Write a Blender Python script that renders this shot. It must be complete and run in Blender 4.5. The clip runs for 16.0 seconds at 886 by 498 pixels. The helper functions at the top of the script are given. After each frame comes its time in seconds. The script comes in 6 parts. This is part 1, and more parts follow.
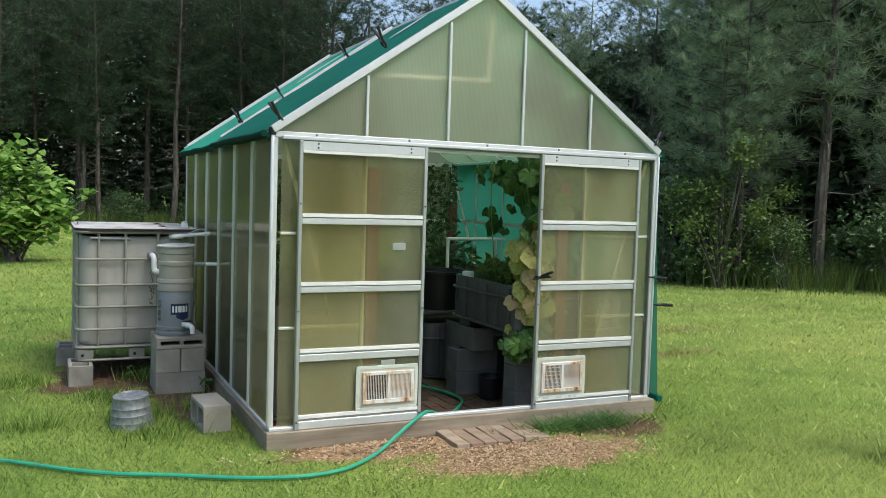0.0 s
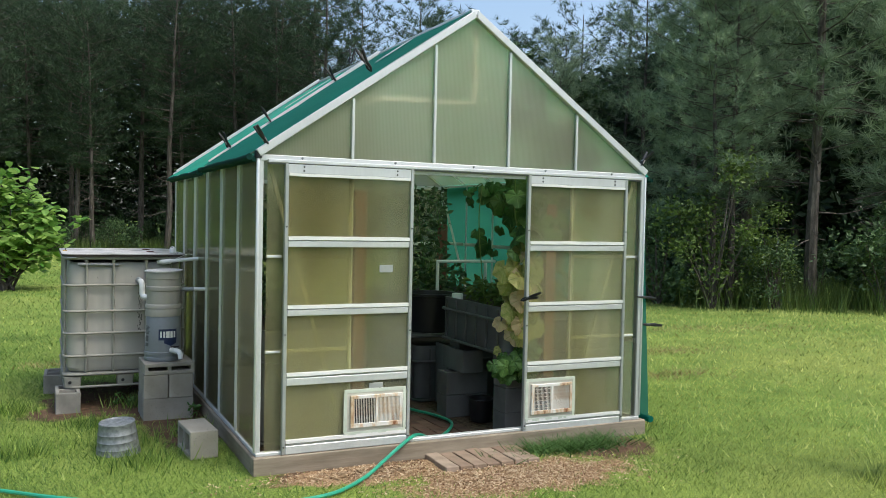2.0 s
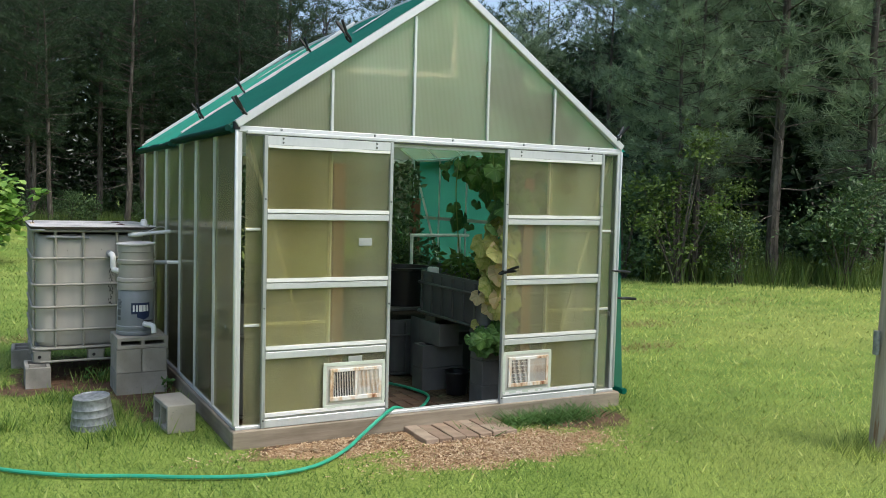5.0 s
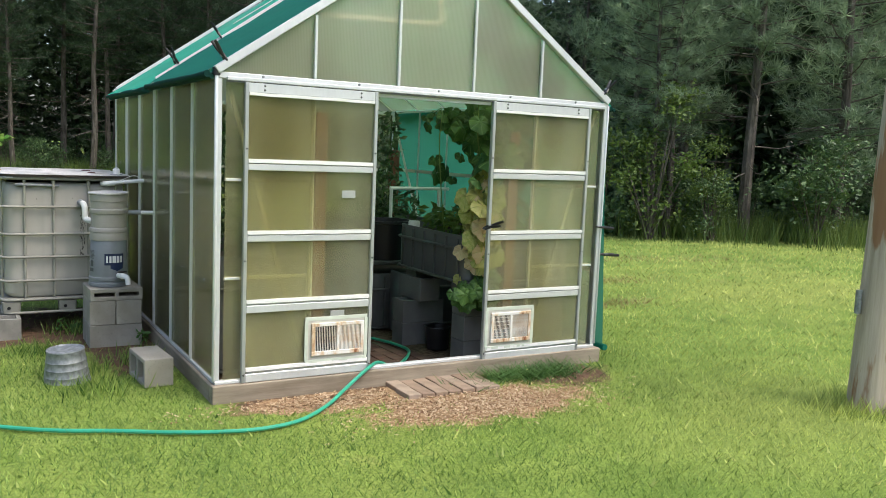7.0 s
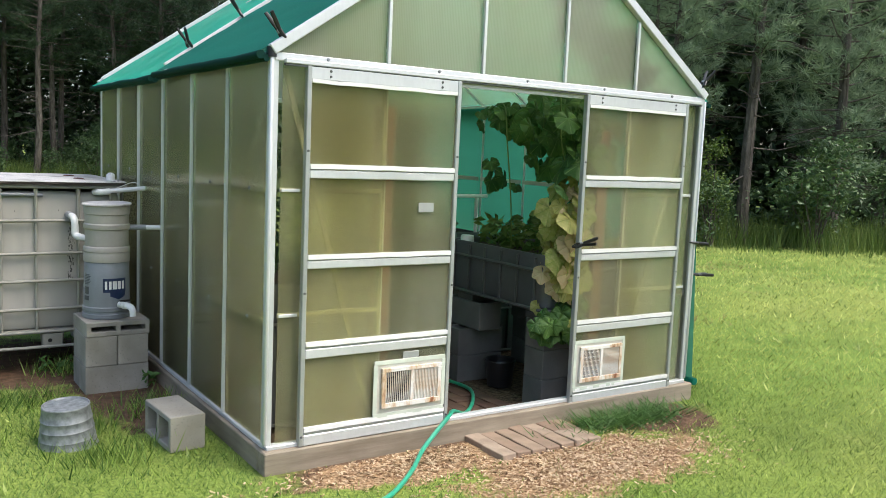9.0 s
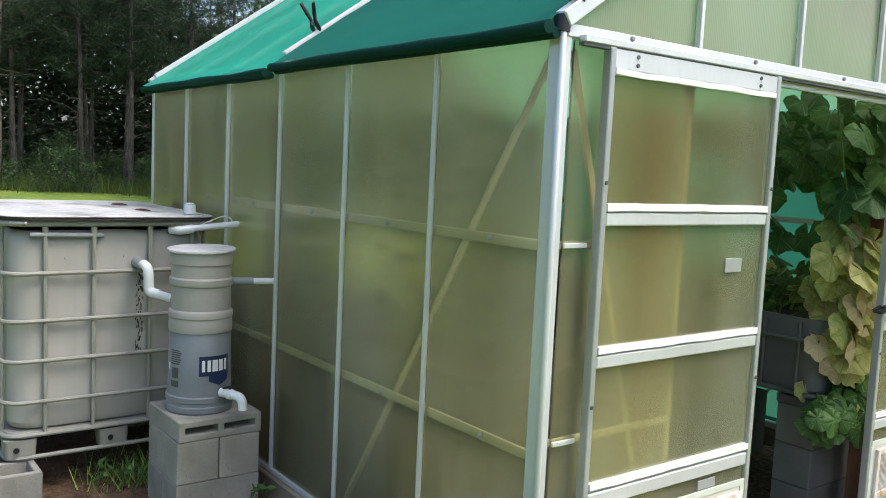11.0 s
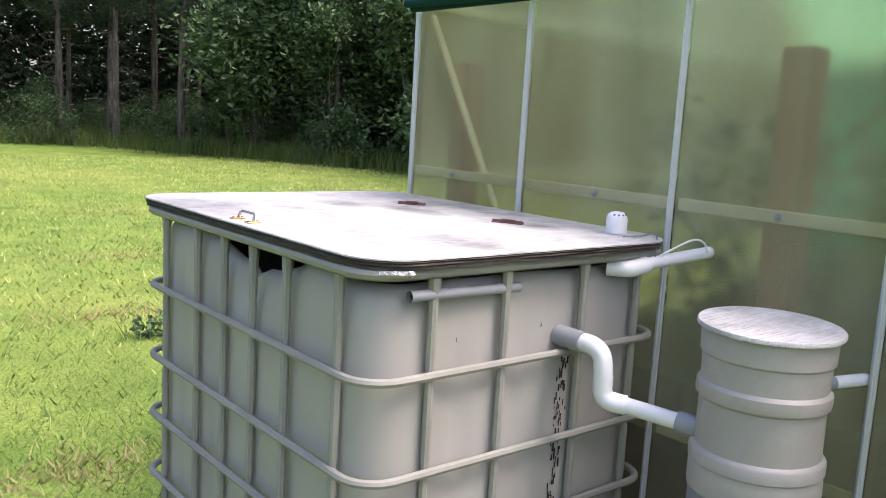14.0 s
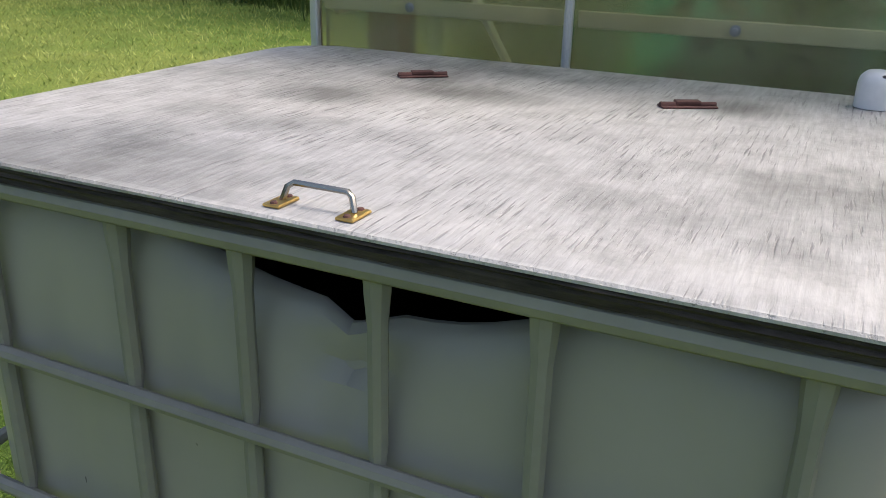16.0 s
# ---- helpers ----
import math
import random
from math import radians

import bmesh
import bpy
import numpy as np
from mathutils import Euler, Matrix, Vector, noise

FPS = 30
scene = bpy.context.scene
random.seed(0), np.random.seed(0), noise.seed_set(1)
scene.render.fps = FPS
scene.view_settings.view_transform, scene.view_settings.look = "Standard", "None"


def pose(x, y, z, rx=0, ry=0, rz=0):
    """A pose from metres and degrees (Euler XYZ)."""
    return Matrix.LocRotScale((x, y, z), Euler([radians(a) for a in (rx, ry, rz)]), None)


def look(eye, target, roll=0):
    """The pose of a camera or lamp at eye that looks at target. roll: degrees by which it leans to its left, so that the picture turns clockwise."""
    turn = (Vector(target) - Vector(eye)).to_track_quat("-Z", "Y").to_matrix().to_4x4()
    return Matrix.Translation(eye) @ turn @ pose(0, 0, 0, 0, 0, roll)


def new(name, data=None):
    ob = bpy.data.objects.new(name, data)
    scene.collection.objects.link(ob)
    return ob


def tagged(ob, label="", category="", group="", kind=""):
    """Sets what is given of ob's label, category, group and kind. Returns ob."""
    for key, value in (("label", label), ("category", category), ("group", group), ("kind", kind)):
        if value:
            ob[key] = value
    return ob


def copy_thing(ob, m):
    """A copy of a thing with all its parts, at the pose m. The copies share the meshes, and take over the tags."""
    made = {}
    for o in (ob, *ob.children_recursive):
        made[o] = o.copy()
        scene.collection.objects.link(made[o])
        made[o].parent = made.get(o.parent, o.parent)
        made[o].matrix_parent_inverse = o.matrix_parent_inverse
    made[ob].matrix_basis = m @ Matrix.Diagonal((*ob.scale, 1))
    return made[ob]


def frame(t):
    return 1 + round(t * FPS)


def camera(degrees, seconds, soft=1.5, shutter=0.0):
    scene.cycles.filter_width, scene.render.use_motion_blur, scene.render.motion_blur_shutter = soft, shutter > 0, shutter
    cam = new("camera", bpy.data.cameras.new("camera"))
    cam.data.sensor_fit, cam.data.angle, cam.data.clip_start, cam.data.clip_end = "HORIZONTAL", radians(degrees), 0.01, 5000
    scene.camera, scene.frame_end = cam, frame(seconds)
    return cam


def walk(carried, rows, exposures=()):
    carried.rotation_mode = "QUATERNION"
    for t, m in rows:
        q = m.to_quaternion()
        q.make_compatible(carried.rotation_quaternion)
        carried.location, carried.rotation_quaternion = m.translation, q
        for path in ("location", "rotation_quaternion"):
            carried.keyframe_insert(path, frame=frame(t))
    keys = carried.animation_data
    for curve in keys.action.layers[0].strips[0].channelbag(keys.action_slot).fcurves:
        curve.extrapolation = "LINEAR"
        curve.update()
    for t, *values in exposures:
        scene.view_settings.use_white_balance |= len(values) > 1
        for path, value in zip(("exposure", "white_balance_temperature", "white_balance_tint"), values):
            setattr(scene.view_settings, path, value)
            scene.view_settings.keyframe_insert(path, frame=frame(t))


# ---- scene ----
cam = camera(54.9, 16.0, soft=0.6)
EXPOSURES = [(0, 0.74, 6350, 6), (4, 0.70, 6350, 6), (7, 1.03, 6500, 9), (8.2, 1.07, 6500, 9), (10.5, 1.20, 6350, 10), (11.5, 1.15, 6350, 10), (12, 1.52, 6400, 20), (12.5, 1.82, 6450, 28), (13.5, 1.70, 6450, 28), (14, 1.55, 6500, 22), (14.5, 1.28, 6550, 16), (15, 1.0, 6500, 11), (16, 0.60, 6700, 11)]
PATH = [
    (0, (-0.153, -0.193, 1.677), (0.695, 1.614, 1.553), 1.8),
    (0.5, (-0.14, -0.21, 1.677), (0.696, 1.604, 1.572), 1.6),
    (1, (-0.099, -0.22, 1.661), (0.721, 1.602, 1.576), 1.5),
    (1.5, (-0.086, -0.215, 1.647), (0.743, 1.604, 1.581), 1.4),
    (2, (-0.097, -0.215, 1.658), (0.76, 1.591, 1.592), 1.2),
    (2.5, (-0.103, -0.219, 1.663), (0.777, 1.575, 1.593), 1.4),
    (3, (-0.116, -0.206, 1.668), (0.79, 1.574, 1.587), 1.4),
    (3.5, (-0.128, -0.212, 1.675), (0.794, 1.561, 1.582), 1.3),
    (4, (-0.146, -0.196, 1.649), (0.786, 1.57, 1.543), 1.4),
    (6.5, (-0.254, -0.093, 1.645), (0.687, 1.663, 1.464), 1.9),
    (7, (-0.243, -0.017, 1.638), (0.755, 1.701, 1.409), 2.4),
    (7.5, (-0.227, 0.24, 1.613), (0.794, 1.939, 1.348), 2.1),
    (8, (-0.233, 0.589, 1.623), (0.758, 2.31, 1.38), 2.0),
    (8.2, (-0.257, 0.715, 1.609), (0.747, 2.43, 1.382), 2.2),
    (10.3, (-0.564, 2.713, 1.631), (0.681, 4.261, 1.397), 2.2),
    (10.5, (-0.527, 2.933, 1.626), (0.716, 4.486, 1.414), 2.5),
    (11, (-0.603, 3.378, 1.627), (0.59, 4.972, 1.434), 2.7),
    (11.5, (-0.703, 3.859, 1.641), (0.456, 5.468, 1.385), 2.7),
    (12, (-0.724, 4.287, 1.591), (0.386, 5.931, 1.333), 3.3),
    (12.5, (-0.791, 4.772, 1.603), (0.296, 6.426, 1.317), 2.6),
    (13, (-0.857, 5.267, 1.608), (0.342, 6.845, 1.336), 2.3),
    (13.5, (-0.869, 5.746, 1.618), (0.35, 7.313, 1.373), 3.5),
    (14, (-0.862, 6.218, 1.598), (0.4, 7.74, 1.299), 3.3),
    (14.5, (-0.851, 6.602, 1.603), (0.484, 8.044, 1.231), 2.1),
    (15, (-0.704, 7.02, 1.605), (0.737, 8.339, 1.179), 2.1),
    (15.5, (-0.648, 7.388, 1.591), (0.921, 8.482, 1.008), 2.3),
    (16, (-0.541, 7.741, 1.585), (1.143, 8.542, 0.862), 1.4),
]
walk(cam, [(t, look(eye, target, roll)) for t, eye, target, roll in PATH], exposures=EXPOSURES)

# ---- light ----
world = bpy.data.worlds.new("sky")
scene.world = world
world.use_nodes = True
wn = world.node_tree
sky = wn.nodes.new("ShaderNodeTexSky")
sky.sky_type = "NISHITA"
sky.sun_disc = False
sky.sun_elevation = radians(58)
sky.sun_rotation = radians(143)
sky.air_density, sky.dust_density, sky.ozone_density = 1.0, 4.0, 1.0
wn.nodes["Background"].inputs["Strength"].default_value = 0.15
wn.links.new(sky.outputs[0], wn.nodes["Background"].inputs["Color"])

sun = new("sun", bpy.data.lights.new("sun", "SUN"))
sun.data.energy, sun.data.angle, sun.data.color = 1.15, radians(22), (1.0, 0.975, 0.93)
sun.matrix_world = look((4.5, -6.0, 14.0), (0, 0, 0))


# ---- builders ----
def link_at(ob, parent):
    if parent is not None:
        ob.parent = parent
        if parent.parent is None:
            ob.matrix_parent_inverse = parent.matrix_basis.inverted()
    return ob


def smooth(bm, angle=35):
    lim = radians(angle)
    for f in bm.faces:
        f.smooth = True
    for e in bm.edges:
        e.smooth = len(e.link_faces) == 2 and e.calc_face_angle(0) < lim


def part(name, bm, material, parent=None, label="", soft=True):
    """One mesh object from a bmesh or a mesh, built in world places, under a thing or a part."""
    if isinstance(bm, bmesh.types.BMesh):
        if soft:
            smooth(bm)
        me = bpy.data.meshes.new(name)
        bm.to_mesh(me)
        bm.free()
    else:
        me = bm
    if material and not me.materials:
        me.materials.append(material)
    ob = link_at(new(name, me), parent)
    if label:
        ob["label"] = label
    return ob


def thing(name, label, category, at=(0, 0, 0), group="", kind="", turn=0):
    ob = new(name)
    ob.empty_display_size = 0.1
    ob.matrix_basis = pose(*at, 0, 0, turn)
    return tagged(ob, label, category, group, kind)


def box(x0, x1, y0, y1, z0, z1, bevel=0.0, bm=None):
    one = bmesh.new()
    m = Matrix.Translation(((x0 + x1) / 2, (y0 + y1) / 2, (z0 + z1) / 2)) @ Matrix.Diagonal((x1 - x0, y1 - y0, z1 - z0, 1))
    bmesh.ops.create_cube(one, size=1, matrix=m)
    if bevel:
        bmesh.ops.bevel(one, geom=one.edges[:], offset=bevel, segments=1, profile=0.5, affect="EDGES")
    return merge(bm, one)


def merge(bm, one):
    if bm is None:
        return one
    me = bpy.data.meshes.new("tmp")
    one.to_mesh(me)
    one.free()
    bm.from_mesh(me)
    bpy.data.meshes.remove(me)
    return bm


def beam(a, b, w, d, up=(0, 0, 1), bevel=0.0, bm=None):
    """A straight bar from a to b, w across and d deep (along up)."""
    a, b = Vector(a), Vector(b)
    way = (b - a).normalized()
    side = way.cross(Vector(up)).normalized()
    top = side.cross(way)
    rot = Matrix((side, way, top)).transposed().to_4x4()
    one = bmesh.new()
    bmesh.ops.create_cube(one, size=1, matrix=Matrix.Translation((a + b) / 2) @ rot @ Matrix.Diagonal((w, (b - a).length, d, 1)))
    if bevel:
        bmesh.ops.bevel(one, geom=one.edges[:], offset=bevel, segments=1, profile=0.5, affect="EDGES")
    return merge(bm, one)


def lathe(profile, at=(0, 0, 0), n=28, bm=None, turn=None):
    """A turned shape from (radius, height) pairs round z."""
    own = bmesh.new()
    rings = []
    for r, z in profile:
        if r < 1e-5:
            rings.append([own.verts.new((0, 0, z))])
        else:
            rings.append([own.verts.new((r * math.cos(2 * math.pi * i / n), r * math.sin(2 * math.pi * i / n), z)) for i in range(n)])
    for p, q in zip(rings, rings[1:]):
        for i in range(n):
            j = (i + 1) % n
            if len(p) == 1 and len(q) > 1:
                own.faces.new((p[0], q[i], q[j]))
            elif len(q) == 1 and len(p) > 1:
                own.faces.new((p[i], p[j], q[0]))
            elif len(p) > 1:
                own.faces.new((p[i], p[j], q[j], q[i]))
    bmesh.ops.recalc_face_normals(own, faces=own.faces[:])
    own.transform(Matrix.Translation(at) @ (turn or Matrix()))
    return merge(bm, own)


def tube(points, r, n=8, bm=None, closed=False, caps=True, radii=None, flat=1.0):
    """A round tube along points; flat squeezes its height."""
    own = bmesh.new()
    pts = [Vector(p) for p in points]
    count = len(pts)
    rings, side = [], None
    for k, p in enumerate(pts):
        a = pts[(k - 1) % count] if closed or k else p
        b = pts[(k + 1) % count] if closed or k < count - 1 else p
        way = (b - a).normalized()
        if side is None:
            side = way.cross(Vector((0, 0, 1)))
            if side.length < 0.1:
                side = way.cross(Vector((0, 1, 0)))
        side = (side - way * side.dot(way)).normalized()
        top = side.cross(way)
        rr = radii[k] if radii else r
        rings.append([own.verts.new(p + side * rr * math.cos(2 * math.pi * i / n) + top * rr * flat * math.sin(2 * math.pi * i / n)) for i in range(n)])
    for k in range(count if closed else count - 1):
        p, q = rings[k], rings[(k + 1) % count]
        for i in range(n):
            j = (i + 1) % n
            own.faces.new((p[i], p[j], q[j], q[i]))
    if caps and not closed:
        own.faces.new(rings[0][::-1])
        own.faces.new(rings[-1])
    bmesh.ops.recalc_face_normals(own, faces=own.faces[:])
    return merge(bm, own)


def curve_points(ctrl, steps=8):
    """A smooth line through control points."""
    c = [Vector(p) for p in ctrl]
    c = [2 * c[0] - c[1]] + c + [2 * c[-1] - c[-2]]
    out = []
    for k in range(1, len(c) - 2):
        for s in range(steps):
            t = s / steps
            a, b, d, e = c[k - 1], c[k], c[k + 1], c[k + 2]
            out.append(0.5 * (2 * b + (d - a) * t + (2 * a - 5 * b + 4 * d - e) * t * t + (3 * b - a - 3 * d + e) * t ** 3))
    out.append(c[-2])
    return out


def round_rect(x0, x1, y0, y1, r, z, n=6):
    out = []
    for cx, cy, a0 in ((x1 - r, y1 - r, 0), (x0 + r, y1 - r, 90), (x0 + r, y0 + r, 180), (x1 - r, y0 + r, 270)):
        for k in range(n + 1):
            a = radians(a0 + 90 * k / n)
            out.append((cx + r * math.cos(a), cy + r * math.sin(a), z))
    return out


def loft(rings, bm=None, caps=True):
    own = bmesh.new()
    rows = [[own.verts.new(p) for p in ring] for ring in rings]
    n = len(rows[0])
    for p, q in zip(rows, rows[1:]):
        for i in range(n):
            own.faces.new((p[i], p[(i + 1) % n], q[(i + 1) % n], q[i]))
    if caps:
        own.faces.new(rows[0][::-1])
        own.faces.new(rows[-1])
    bmesh.ops.recalc_face_normals(own, faces=own.faces[:])
    return merge(bm, own)


def mesh_of(name, verts, faces, mats=(), index=None, shade=False):
    me = bpy.data.meshes.new(name)
    me.from_pydata(verts, [], faces)
    for m in mats:
        me.materials.append(m)
    if index is not None:
        me.polygons.foreach_set("material_index", index)
    if shade:
        me.polygons.foreach_set("use_smooth", [True] * len(me.polygons))
    me.update()
    return me


# ---- materials ----
class Mat:
    """A node material with a principled shader and a few short cuts."""

    def __init__(self, name, rough=0.6, metal=0.0, spec=0.5):
        self.m = bpy.data.materials.new(name)
        self.m.use_nodes = True
        self.t = self.m.node_tree
        self.b = self.t.nodes["Principled BSDF"]
        self.b.inputs["Roughness"].default_value = rough
        self.b.inputs["Metallic"].default_value = metal
        self.b.inputs["Specular IOR Level"].default_value = spec
        self.co = self.t.nodes.new("ShaderNodeTexCoord").outputs["Object"]

    def node(self, kind, **kw):
        n = self.t.nodes.new("ShaderNode" + kind)
        for k, v in kw.items():
            n.inputs[k.replace("_", " ")].default_value = v
        return n

    def wire(self, a, b):
        self.t.links.new(a, b)

    def noise(self, scale, detail=4.0, stretch=(1, 1, 1), rough=0.55, co=None):
        mp = self.node("Mapping", Scale=stretch)
        self.wire(co or self.co, mp.inputs["Vector"])
        n = self.node("TexNoise", Scale=scale, Detail=detail, Roughness=rough)
        self.wire(mp.outputs[0], n.inputs["Vector"])
        return n.outputs["Fac"]

    def ramp(self, fac, stops, mode="LINEAR"):
        r = self.t.nodes.new("ShaderNodeValToRGB")
        r.color_ramp.interpolation = mode
        while len(r.color_ramp.elements) < len(stops):
            r.color_ramp.elements.new(0.5)
        for e, (p, c) in zip(r.color_ramp.elements, stops):
            e.position = p
            e.color = (c, c, c, 1) if isinstance(c, (int, float)) else (*c, 1)
        self.wire(fac, r.inputs["Fac"])
        return r.outputs["Color"]

    def mix(self, fac, a, b, blend="MIX"):
        n = self.t.nodes.new("ShaderNodeMix")
        n.data_type, n.blend_type = "RGBA", blend
        for v, s in ((fac, n.inputs[0]), (a, n.inputs[6]), (b, n.inputs[7])):
            if isinstance(v, bpy.types.NodeSocket):
                self.wire(v, s)
            else:
                s.default_value = v if isinstance(v, (int, float)) else (*v, 1)
        return n.outputs[2]

    def math(self, op, a, b=0.0, c=None):
        n = self.t.nodes.new("ShaderNodeMath")
        n.operation = op
        for v, s in zip((a, b, c), n.inputs):
            if v is None:
                continue
            if isinstance(v, bpy.types.NodeSocket):
                self.wire(v, s)
            else:
                s.default_value = v
        return n.outputs[0]

    def rand(self):
        return self.t.nodes.new("ShaderNodeObjectInfo").outputs["Random"]

    def island(self):
        return self.t.nodes.new("ShaderNodeNewGeometry").outputs["Random Per Island"]

    def color(self, c):
        if isinstance(c, bpy.types.NodeSocket):
            self.wire(c, self.b.inputs["Base Color"])
        else:
            self.b.inputs["Base Color"].default_value = (*c, 1)
        return self

    def rough(self, c):
        self.wire(c, self.b.inputs["Roughness"])
        return self

    def bump(self, h, strength=0.3, dist=0.01):
        n = self.node("Bump", Strength=strength, Distance=dist)
        self.wire(h, n.inputs["Height"])
        self.wire(n.outputs[0], self.b.inputs["Normal"])
        return self

    def varied(self, c, amount=0.25, scale=3.0, fine=40.0, bump=0.15, dist=0.004, stretch=(1, 1, 1)):
        """Two scales of variation round a colour, and a fine relief."""
        big, small = self.noise(scale, 5, stretch), self.noise(fine, 3, stretch)
        lo, hi = [v * (1 - amount) for v in c], [min(1, v * (1 + amount)) for v in c]
        base = self.ramp(big, [(0.3, lo), (0.7, hi)])
        self.color(self.mix(self.math("MULTIPLY", small, 0.5), base, [v * 0.7 for v in c]))
        if bump:
            self.bump(small, bump, dist)
        return self


def simple(name, c, rough=0.6, metal=0.0, amount=0.2, scale=3.0, fine=40.0, bump=0.15, dist=0.003, stretch=(1, 1, 1), spec=0.5):
    return Mat(name, rough, metal, spec).varied(c, amount, scale, fine, bump, dist, stretch).m


def leafy(name, dark, light, gloss=0.45, trans=0.3, by="island", mottle=0.55):
    """Foliage: colour varies leaf by leaf, some light passes through."""
    s = Mat(name, gloss, 0, 0.35)
    v = s.island() if by == "island" else s.rand()
    c = s.ramp(v, [(0.0, dark), (1.0, light)])
    c = s.mix(s.ramp(s.noise(0.9, 3), [(0.35, 0.0), (0.7, mottle)]), c, [x * 0.6 for x in dark])
    s.color(c)
    tr = s.node("BsdfTranslucent")
    s.wire(c, tr.inputs["Color"])
    mx = s.node("MixShader", Fac=trans)
    s.wire(s.b.outputs[0], mx.inputs[1])
    s.wire(tr.outputs[0], mx.inputs[2])
    s.wire(mx.outputs[0], s.t.nodes["Material Output"].inputs["Surface"])
    return s.m


def polycarbonate(name, cloud, lo, mid, hi, dirt=0.75):
    """Twin-wall sheet: part clouded, part see-through; cloud is the share of scattered light."""
    s = Mat(name, 0.16, 0, 0.45)
    stain = s.noise(1.1, 5, (1, 1, 0.5))
    streak = s.noise(4.0, 6, (1, 1, 0.22), 0.65)
    c = s.ramp(stain, [(0.3, lo), (0.5, mid), (0.72, hi)])
    c = s.mix(s.ramp(streak, [(0.45, 0.0), (0.68, dirt)]), c, (0.36, 0.33, 0.19))
    sep = s.node("SeparateXYZ")
    s.wire(s.co, sep.inputs[0])
    flute = s.math("SINE", s.math("MULTIPLY", s.math("ADD", sep.outputs[0], sep.outputs[1]), 620.0))
    c = s.mix(s.ramp(flute, [(0.0, 0.0), (1.0, 0.16)]), c, (0.36, 0.37, 0.26))
    s.color(c)
    tl = s.node("BsdfTranslucent")
    s.wire(c, tl.inputs["Color"])
    rf = s.node("BsdfRefraction", Roughness=0.27, IOR=1.25)
    s.wire(s.ramp(stain, [(0.3, (0.86, 0.84, 0.66)), (0.7, (0.95, 0.97, 0.87))]), rf.inputs["Color"])
    thru = s.node("MixShader", Fac=1 - cloud)
    s.wire(tl.outputs[0], thru.inputs[1])
    s.wire(rf.outputs[0], thru.inputs[2])
    mx = s.node("MixShader", Fac=0.925)
    s.wire(s.b.outputs[0], mx.inputs[1])
    s.wire(thru.outputs[0], mx.inputs[2])
    gl = s.node("BsdfGlossy", Roughness=0.14, Color=(0.78, 0.77, 0.64, 1))
    fr = s.node("Fresnel", IOR=1.34)
    out = s.node("MixShader")
    s.wire(fr.outputs[0], out.inputs[0])
    s.wire(mx.outputs[0], out.inputs[1])
    s.wire(gl.outputs[0], out.inputs[2])
    s.wire(out.outputs[0], s.t.nodes["Material Output"].inputs["Surface"])
    return s.m


def shade_cloth(name, c, thru):
    s = Mat(name, 0.7, 0, 0.3)
    weave = s.noise(260, 2)
    fold = s.noise(2.2, 3, (1, 0.25, 1))
    col = s.ramp(fold, [(0.3, [v * 0.8 for v in c]), (0.7, c)])
    s.color(col).bump(s.math("ADD", s.math("MULTIPLY", fold, 4.0), weave), 0.25, 0.01)
    tl = s.node("BsdfTranslucent")
    s.wire(col, tl.inputs["Color"])
    tp = s.node("BsdfTransparent")
    a, b = s.node("MixShader", Fac=0.6), s.node("MixShader", Fac=thru)
    s.wire(s.b.outputs[0], a.inputs[1])
    s.wire(tl.outputs[0], a.inputs[2])
    s.wire(a.outputs[0], b.inputs[1])
    s.wire(tp.outputs[0], b.inputs[2])
    s.wire(b.outputs[0], s.t.nodes["Material Output"].inputs["Surface"])
    return s.m


def weathered_ply():
    """Grey plywood: fine open grain across x, dark checks, wavy figure, dark stains and painted hinge shadow."""
    s = Mat("weathered_plywood", 0.55, 0, 0.4)
    grain = s.noise(130, 4, (0.11, 1, 1), 0.55)
    check = s.noise(230, 3, (0.07, 1, 1), 0.5)
    patchy = s.noise(5, 4)
    wavy = s.noise(13, 6, (0.9, 1, 1), 0.75)
    blot = s.noise(2.7, 6, (1, 1, 1), 0.6)
    c = s.ramp(grain, [(0.3, (0.47, 0.455, 0.43)), (0.5, (0.52, 0.505, 0.485)), (0.7, (0.58, 0.56, 0.535))])
    c = s.mix(s.ramp(wavy, [(0.45, 0.0), (0.70, 0.75)]), c, (0.30, 0.29, 0.275))
    c = s.mix(s.ramp(blot, [(0.52, 0.0), (0.74, 0.8)]), c, (0.12, 0.12, 0.105))
    lines = s.math("MULTIPLY", s.ramp(check, [(0.34, 1.0), (0.44, 0.0)]), s.ramp(patchy, [(0.42, 0.08), (0.62, 0.6)]))
    c = s.mix(lines, c, (0.12, 0.115, 0.105))
    # dark stain by the hinges, with the shadow of their recesses painted in
    for hx, hy, rx, ry in ((0.85, 8.46, 0.09, 0.13), (0.86, 7.90, 0.09, 0.10), (0.74, 8.34, 0.09, 0.20), (0.62, 8.50, 0.10, 0.12)):
        mp = s.node("Mapping", Location=(-hx / rx, -hy / ry, 0), Scale=(1 / rx, 1 / ry, 0.0))
        s.wire(s.co, mp.inputs["Vector"])
        ln = s.t.nodes.new("ShaderNodeVectorMath")
        ln.operation = "LENGTH"
        s.wire(mp.outputs[0], ln.inputs[0])
        d = s.math("ADD", ln.outputs["Value"], s.math("MULTIPLY", s.math("SUBTRACT", wavy, 0.5), 1.6))
        c = s.mix(s.ramp(d, [(0.2, 0.75), (1.0, 0.0)]), c, (0.13, 0.125, 0.115))
    s.color(c).bump(s.math("SUBTRACT", grain, lines), 0.6, 0.004)
    s.rough(s.ramp(grain, [(0.3, 0.7), (0.7, 0.45)]))
    return s.m


